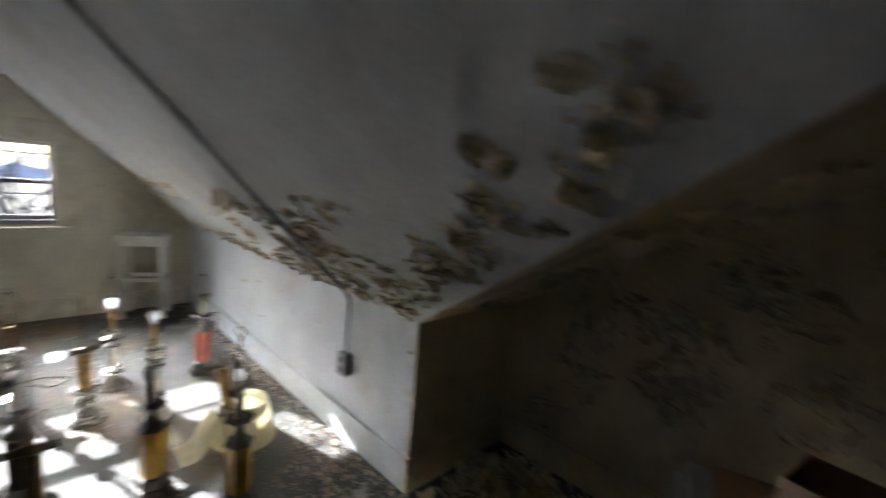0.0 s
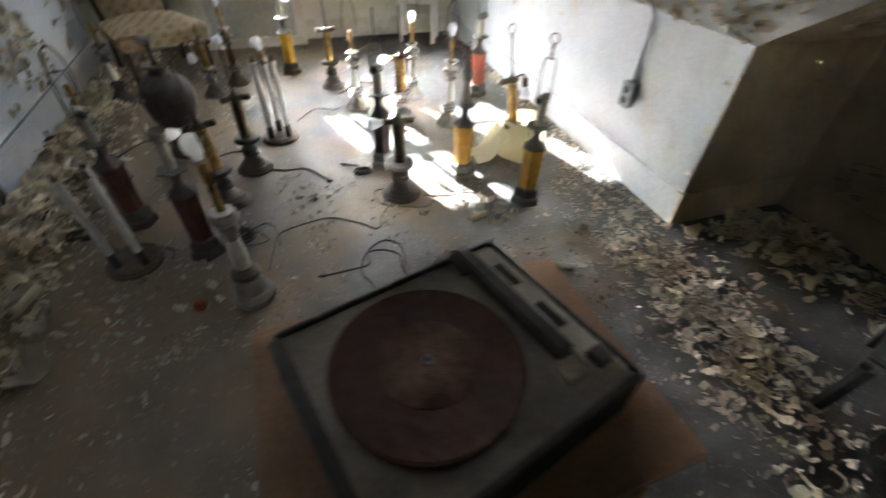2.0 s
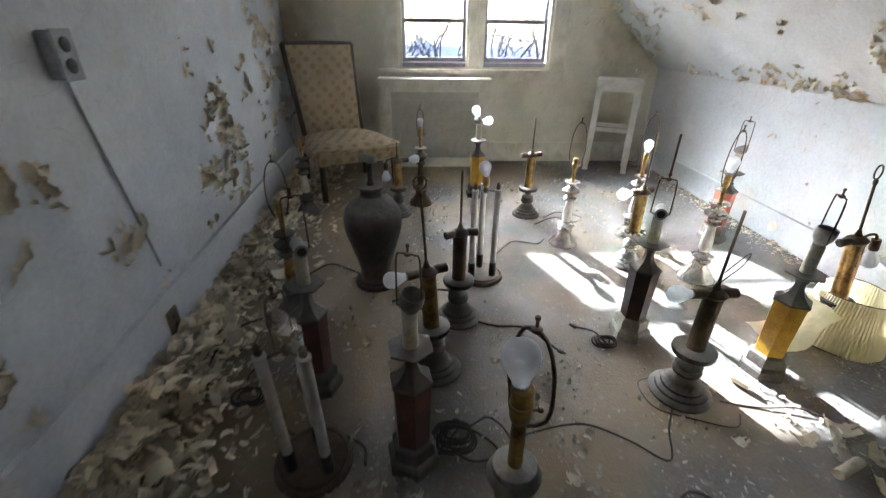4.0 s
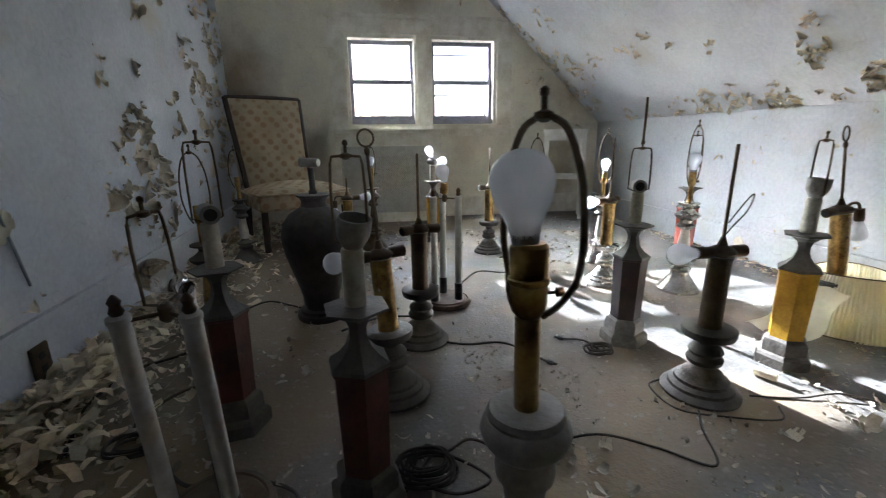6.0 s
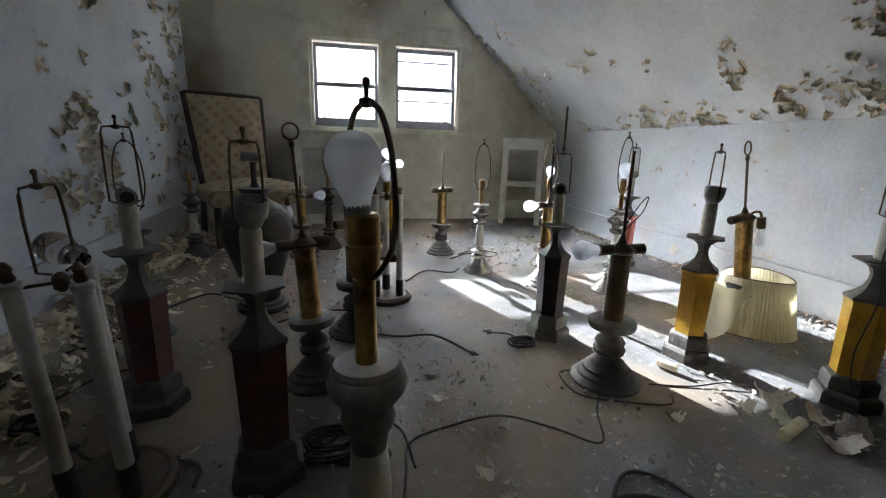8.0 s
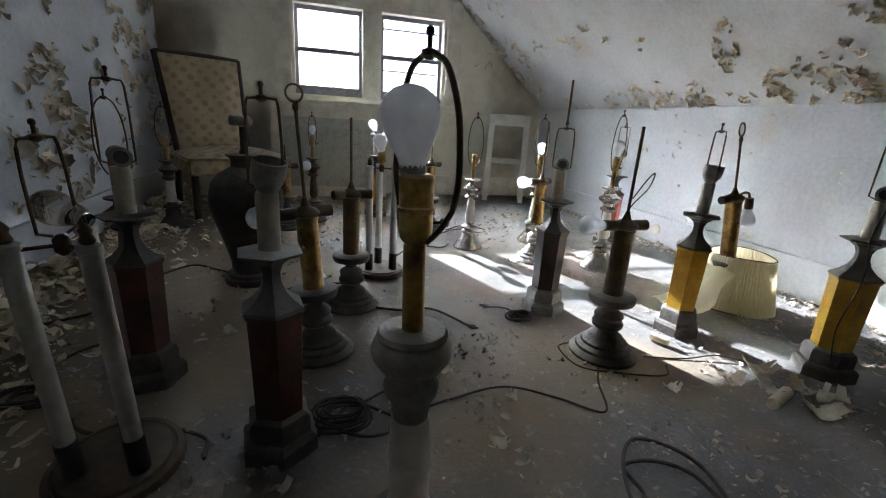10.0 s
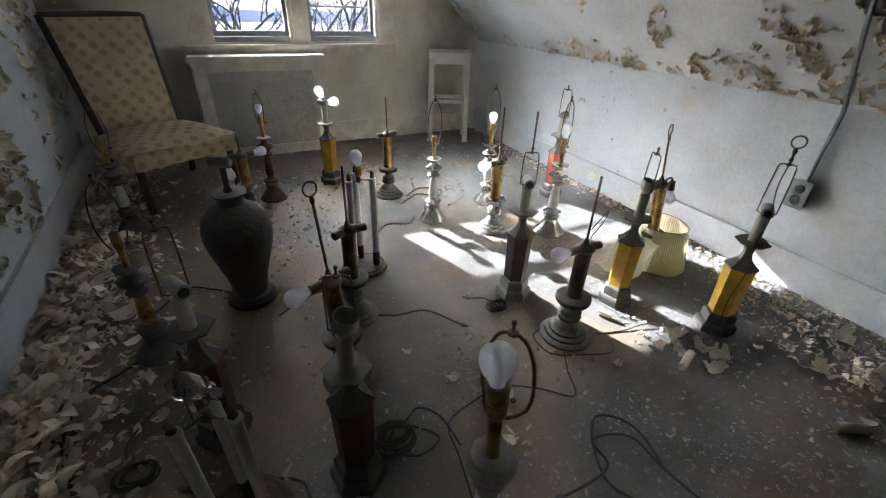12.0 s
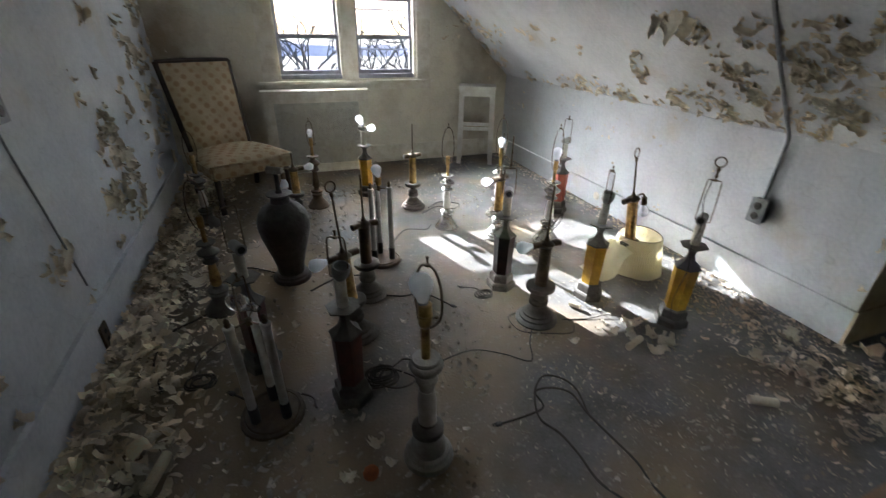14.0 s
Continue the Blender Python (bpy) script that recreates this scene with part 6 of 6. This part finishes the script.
def paint_sheet(x, y, size, label, seed, material=None):
    r = random.Random(seed)
    o = thing("paint_sheet", x, y, 0.002, r.uniform(0, 360), label, "debris", "loose paint sheets")
    bm = bmesh.new()
    n = 6
    grid = [[bm.verts.new(((i / n - 0.5) * size + r.uniform(-0.1, 0.1) * size / n * 3, (j / n - 0.5) * size * 0.7 + r.uniform(-0.1, 0.1) * size / n * 3, 0.003 + 1.6 * size * max(0, abs(i / n - 0.5) - 0.12) ** 1.5 + r.uniform(0, 0.006))) for j in range(n + 1)] for i in range(n + 1)]
    for i in range(n):
        for j in range(n):
            if (i in (0, n - 1) and j in (0, n - 1)) or (i, j) in ((0, 2), (3, n - 1)):
                continue
            bm.faces.new((grid[i][j], grid[i + 1][j], grid[i + 1][j + 1], grid[i][j + 1]))
    bmesh.ops.solidify(bm, geom=bm.faces[:], thickness=0.0012)
    bmesh.ops.delete(bm, geom=[v for v in bm.verts if not v.link_faces], context='VERTS')
    part("sheet", bm, material or M_FLAKE, o)
    return o


for k, (x, y, s) in enumerate(((-2.75, 0.56, 0.065), (-2.58, 0.57, 0.05), (-2.01, 1.03, 0.05), (-2.18, 1.22, 0.06), (-1.02, 1.02, 0.11), (-0.98, 0.88, 0.10), (-2.55, 2.15, 0.06), (-2.9, 1.6, 0.06), (-3.35, 0.62, 0.14), (-3.55, 0.1, 0.16), (-1.45, 0.98, 0.06), (-1.10, 0.90, 0.10), (-1.20, 0.98, 0.09), (-0.96, 0.80, 0.12), (-1.06, 0.78, 0.11), (-0.60, 0.55, 0.10), (-0.45, 0.42, 0.13), (-0.25, 0.62, 0.12), (-3.45, 0.85, 0.15), (-3.30, 0.35, 0.20), (-3.52, 1.6, 0.14), (-3.5, 2.3, 0.16), (-2.62, 0.68, 0.07), (-2.12, 0.86, 0.06), (-2.30, 1.45, 0.05))):
    paint_sheet(x, y, s, "loose curled sheet of old paint on the floor", 40 + k)

o = thing("dried_orange", -2.666, 0.54, 0, 0, "shrivelled dark orange fruit on the floor", "fruit")
bm = bmesh.new()
bmesh.ops.create_icosphere(bm, subdivisions=3, radius=0.031)
for v in bm.verts:
    v.co *= 1 + 0.10 * noise.noise(v.co * 60)
    v.co.z = v.co.z * 0.85 + 0.0265
part("fruit", bm, M_ORANGE, o)


# ---- cords ----
LAMPS = [ob for ob in scene.objects if ob.name.startswith("table_lamp") and not ob.parent]


def cord(points, label, plug=True, r=0.0050, coil=None, material=None):
    """A cord on the floor; it belongs to the lamp that stands nearest to its loose or its far end."""
    owner = min(LAMPS, key=lambda ob: min(math.hypot(ob.location.x - x, ob.location.y - y) for x, y in (points[0], points[-1])))
    back = owner.matrix_basis.inverted()
    pts = curve_points([(x, y, r + 0.001 + 0.012 * (k % 3 == 1)) for k, (x, y) in enumerate(points)], 7)
    bm = bmesh.new()
    tube(bm, pts, r, 6)
    if coil:
        cx, cy, cr = coil
        for k in range(4):
            q = random.Random(k)
            ox, oy, rr = q.uniform(-0.012, 0.012), q.uniform(-0.012, 0.012), cr * q.uniform(0.75, 1.05)
            tube(bm, [(cx + ox + rr * math.cos(a), cy + oy + rr * 0.8 * math.sin(a), r + 0.001 + 0.007 * k + 0.003 * math.sin(3 * a)) for a in [2 * math.pi * j / 26 for j in range(26)]], r, 6, True)
    bmesh.ops.transform(bm, matrix=back, verts=bm.verts)
    o = part("cord", bm, material or M_CORD, owner, label)
    if plug:
        bm = bmesh.new()
        d = Vector((points[0][0] - points[1][0], points[0][1] - points[1][1], 0))
        m = pose(points[0][0], points[0][1], 0, 0, 0, math.degrees(math.atan2(d.y, d.x)))
        box(bm, -0.014, 0.014, -0.010, 0.010, 0.0, 0.017, 0.004, m)
        for s in (-0.005, 0.005):
            box(bm, 0.0135, 0.028, s - 0.0012, s + 0.0012, 0.006, 0.011, 0, m)
        bmesh.ops.transform(bm, matrix=back, verts=bm.verts)
        part("plug", bm, M_BLACK, o)
    return o


cord([(-2.09, 0.605), (-1.95, 0.60), (-1.85, 0.63), (-1.84, 0.72), (-1.76, 0.71), (-1.68, 0.66), (-1.68, 0.54), (-1.67, 0.40), (-1.64, 0.26), (-1.65, 0.14), (-1.62, -0.05)], "black lamp cord with plug looping over the floor")
cord([(-1.68, 0.52), (-1.65, 0.66), (-1.67, 0.76), (-1.75, 0.80), (-1.85, 0.71), (-1.90, 0.58), (-1.86, 0.48), (-1.85, 0.36), (-1.84, 0.24), (-1.79, 0.14)], "black lamp cord trailing over the floor", False)
cord([(-2.36, 0.72), (-2.33, 0.88), (-2.30, 1.02), (-2.18, 1.07), (-2.01, 1.08), (-1.86, 1.01), (-1.75, 0.92), (-1.69, 1.04), (-1.62, 1.14)], "dark brown lamp cord running to a brass lamp", False, 0.0036)
cord([(-1.84, 1.7), (-1.76, 1.64), (-1.72, 1.56), (-1.68, 1.62)], "coiled black lamp cord with plug", True, 0.0045, (-1.730, 1.560, 0.055))
cord([(-3.53, 1.29), (-3.60, 1.50), (-3.58, 1.74), (-3.46, 1.84), (-3.36, 1.90)], "black lamp cord with plug by the wall")
cord([(-3.26, 1.60), (-3.33, 1.53), (-3.40, 1.42), (-3.38, 1.32)], "coiled black lamp cord near the wall", False, 0.0045, (-3.355, 1.272, 0.065))
cord([(-3.21, 1.16), (-3.12, 1.08), (-2.98, 1.09), (-2.86, 1.03), (-2.84, 0.94)], "dark lamp cord with plug behind the tube lamp")
cord([(-2.58, 0.98), (-2.52, 1.12), (-2.46, 1.1), (-2.38, 1.14), (-2.32, 1.06), (-2.3, 0.92)], "tangled dark lamp cord beside a red lamp", False, 0.004, (-2.520, 1.060, 0.07))
cord([(-2.8, 1.96), (-2.65, 2.04), (-2.54, 2.08), (-2.42, 2.04), (-2.44, 1.91)], "dark lamp cord lying between two lamps", False)
cord([(-3.38, 2.21), (-3.23, 2.38), (-3.1, 2.34), (-3, 2.26)], "dark lamp cord trailing from the vase lamp")
cord([(-2.12, 2.51), (-1.97, 2.68), (-1.8, 2.66), (-1.72, 2.74)], "dark lamp cord behind the pale lamp", False)
cord([(-1.72, 3.01), (-1.54, 3.11), (-1.4, 3.04), (-1.3, 3.14), (-1.47, 3.22), (-1.62, 3.14)], "dark lamp cord looped on the floor", False)
cord([(-1.97, 1.51), (-2.1, 1.68), (-2.25, 1.72), (-2.38, 1.78)], "thin lamp cord with plug")
cord([(-1.35, 1.11), (-1.42, 1.04), (-1.54, 1.09), (-1.68, 1.16), (-1.7, 1.28), (-1.62, 1.33)], "thin cord round the foot of a brass lamp", False, 0.003)
cord([(-1, 1.06), (-1.1, 1.12), (-1.24, 1.14), (-1.39, 1.18)], "thin cord lying in the sun patch", False, 0.003)
cord([(-2.60, 1.00), (-2.52, 1.10), (-2.42, 1.06), (-2.36, 0.98), (-2.46, 0.94), (-2.54, 1.02), (-2.48, 1.12)], "tangled dark lamp cord heaped beside a red lamp", False, 0.004, (-2.52, 1.03, 0.085))

# thin wire hanging down beside the leaning amber lamp and a sideways bulb's wire
for lamp_at, pts in (((-0.768, 0.968), [(-0.045, -0.02, 0.90), (-0.075, -0.03, 0.80), (-0.062, -0.05, 0.66), (-0.085, -0.05, 0.54), (-0.070, -0.06, 0.40), (-0.095, -0.05, 0.22), (-0.085, -0.06, 0.09)]),
                     ((-1.530, 1.245), [(0.0, -0.01, 0.60), (0.03, -0.03, 0.67), (0.055, -0.03, 0.69), (0.04, -0.03, 0.64), (-0.02, -0.035, 0.58), (-0.045, -0.03, 0.52)])):
    owner = min(LAMPS, key=lambda ob: math.hypot(ob.location.x - lamp_at[0], ob.location.y - lamp_at[1]))
    bm = bmesh.new()
    tube(bm, curve_points([(lamp_at[0] + x, lamp_at[1] + y, z) for x, y, z in pts], 6), 0.0022, 6)
    bmesh.ops.transform(bm, matrix=owner.matrix_basis.inverted(), verts=bm.verts)
    part("wire", bm, M_CORD, owner, "loose thin black wire")

# string on the window mullion
o = thing("hanging_string", -2.03, 4.80, 1.08, 0, "frayed string hanging from the window mullion", "string")
bm = bmesh.new()
tube(bm, curve_points([(0.0, 0, 0.62), (0.01, -0.02, 0.5), (-0.015, -0.03, 0.3), (0.02, -0.10, 0.05), (0.06, -0.22, -0.12)], 8), 0.0022, 5)
part("string", bm, M_TRIM, o)


# ---- outside: winter ground, bare trees, far wooded rise ----
bm = bmesh.new()
bmesh.ops.create_grid(bm, x_segments=60, y_segments=60, size=900)
for v in bm.verts:
    d = math.hypot(v.co.x, v.co.y)
    v.co.z = -6.2 + 3.0 * noise.noise(v.co * 0.012) * min(1, d / 150) - 0.004 * max(0, d - 60)
structure("ground", bm, M_EARTH, "brown winter ground below the attic", "ground", True)
bm = bmesh.new()
base_verts = []
for k in range(90):
    a = math.radians(20 + 140 * k / 89)
    r = 120
    h = -1.2 + 2.2 * noise.noise(Vector((k * 0.22, 0, 0))) + 1.6 * noise.noise(Vector((k * 1.3, 5, 0)))
    base_verts.append((bm.verts.new((r * math.cos(a), r * math.sin(a), -8)), bm.verts.new((r * 1.1 * math.cos(a), r * 1.1 * math.sin(a), -1.5 + h))))
for (a, b), (c, d) in zip(base_verts, base_verts[1:]):
    bm.faces.new((a, c, d, b))
structure("backdrop", bm, M_HAZEHILL, "distant wooded rise under a pale sky, haze put into its colour", "hillside", True)


def bare_tree(x, y, height, seed):
    r = random.Random(seed)
    o = thing("bare_tree", x, y, -6.3, r.uniform(0, 360), "leafless grey winter tree outside the window", "tree", "trees outside")
    trunk, twigs = bmesh.new(), bmesh.new()

    def grow(p, d, ln, rad, depth):
        pts, q, w = [p], p.copy(), d.copy()
        for _ in range(4):
            w = (w + Vector((r.gauss(0, 0.16), r.gauss(0, 0.16), r.gauss(0.03, 0.10)))).normalized()
            q = q + w * ln / 4
            pts.append(q.copy())
        bmx = trunk if depth < 2 else twigs
        sides = 8 if depth == 0 else 5 if depth < 3 else 3
        tube(bmx, pts, rad, sides)
        if depth < 5:
            for _ in range(3 if depth < 2 else r.choice((2, 3))):
                t = r.choice((2, 3, 4))
                side = Vector((r.gauss(0, 1), r.gauss(0, 1), r.gauss(0.35, 0.5))).normalized()
                grow(pts[t], (w * 0.7 + side * 0.75).normalized(), ln * r.uniform(0.55, 0.78), rad * 0.58, depth + 1)

    grow(Vector((0, 0, 0)), Vector((0, 0, 1)), height * 0.36, height * 0.017, 0)
    part("trunk", trunk, M_BARK, o)
    part("crown", twigs, M_BARK, o, "fine bare twigs")
    return o


for k, (x, y, h) in enumerate(((-4.6, 17.0, 10.5), (-2.0, 21.0, 11.5), (0.8, 18.0, 10.0), (-8.0, 24.0, 12.0), (3.6, 25.0, 12.0), (-5.6, 30.0, 13.0))):
    bare_tree(x, y, h, 60 + k)
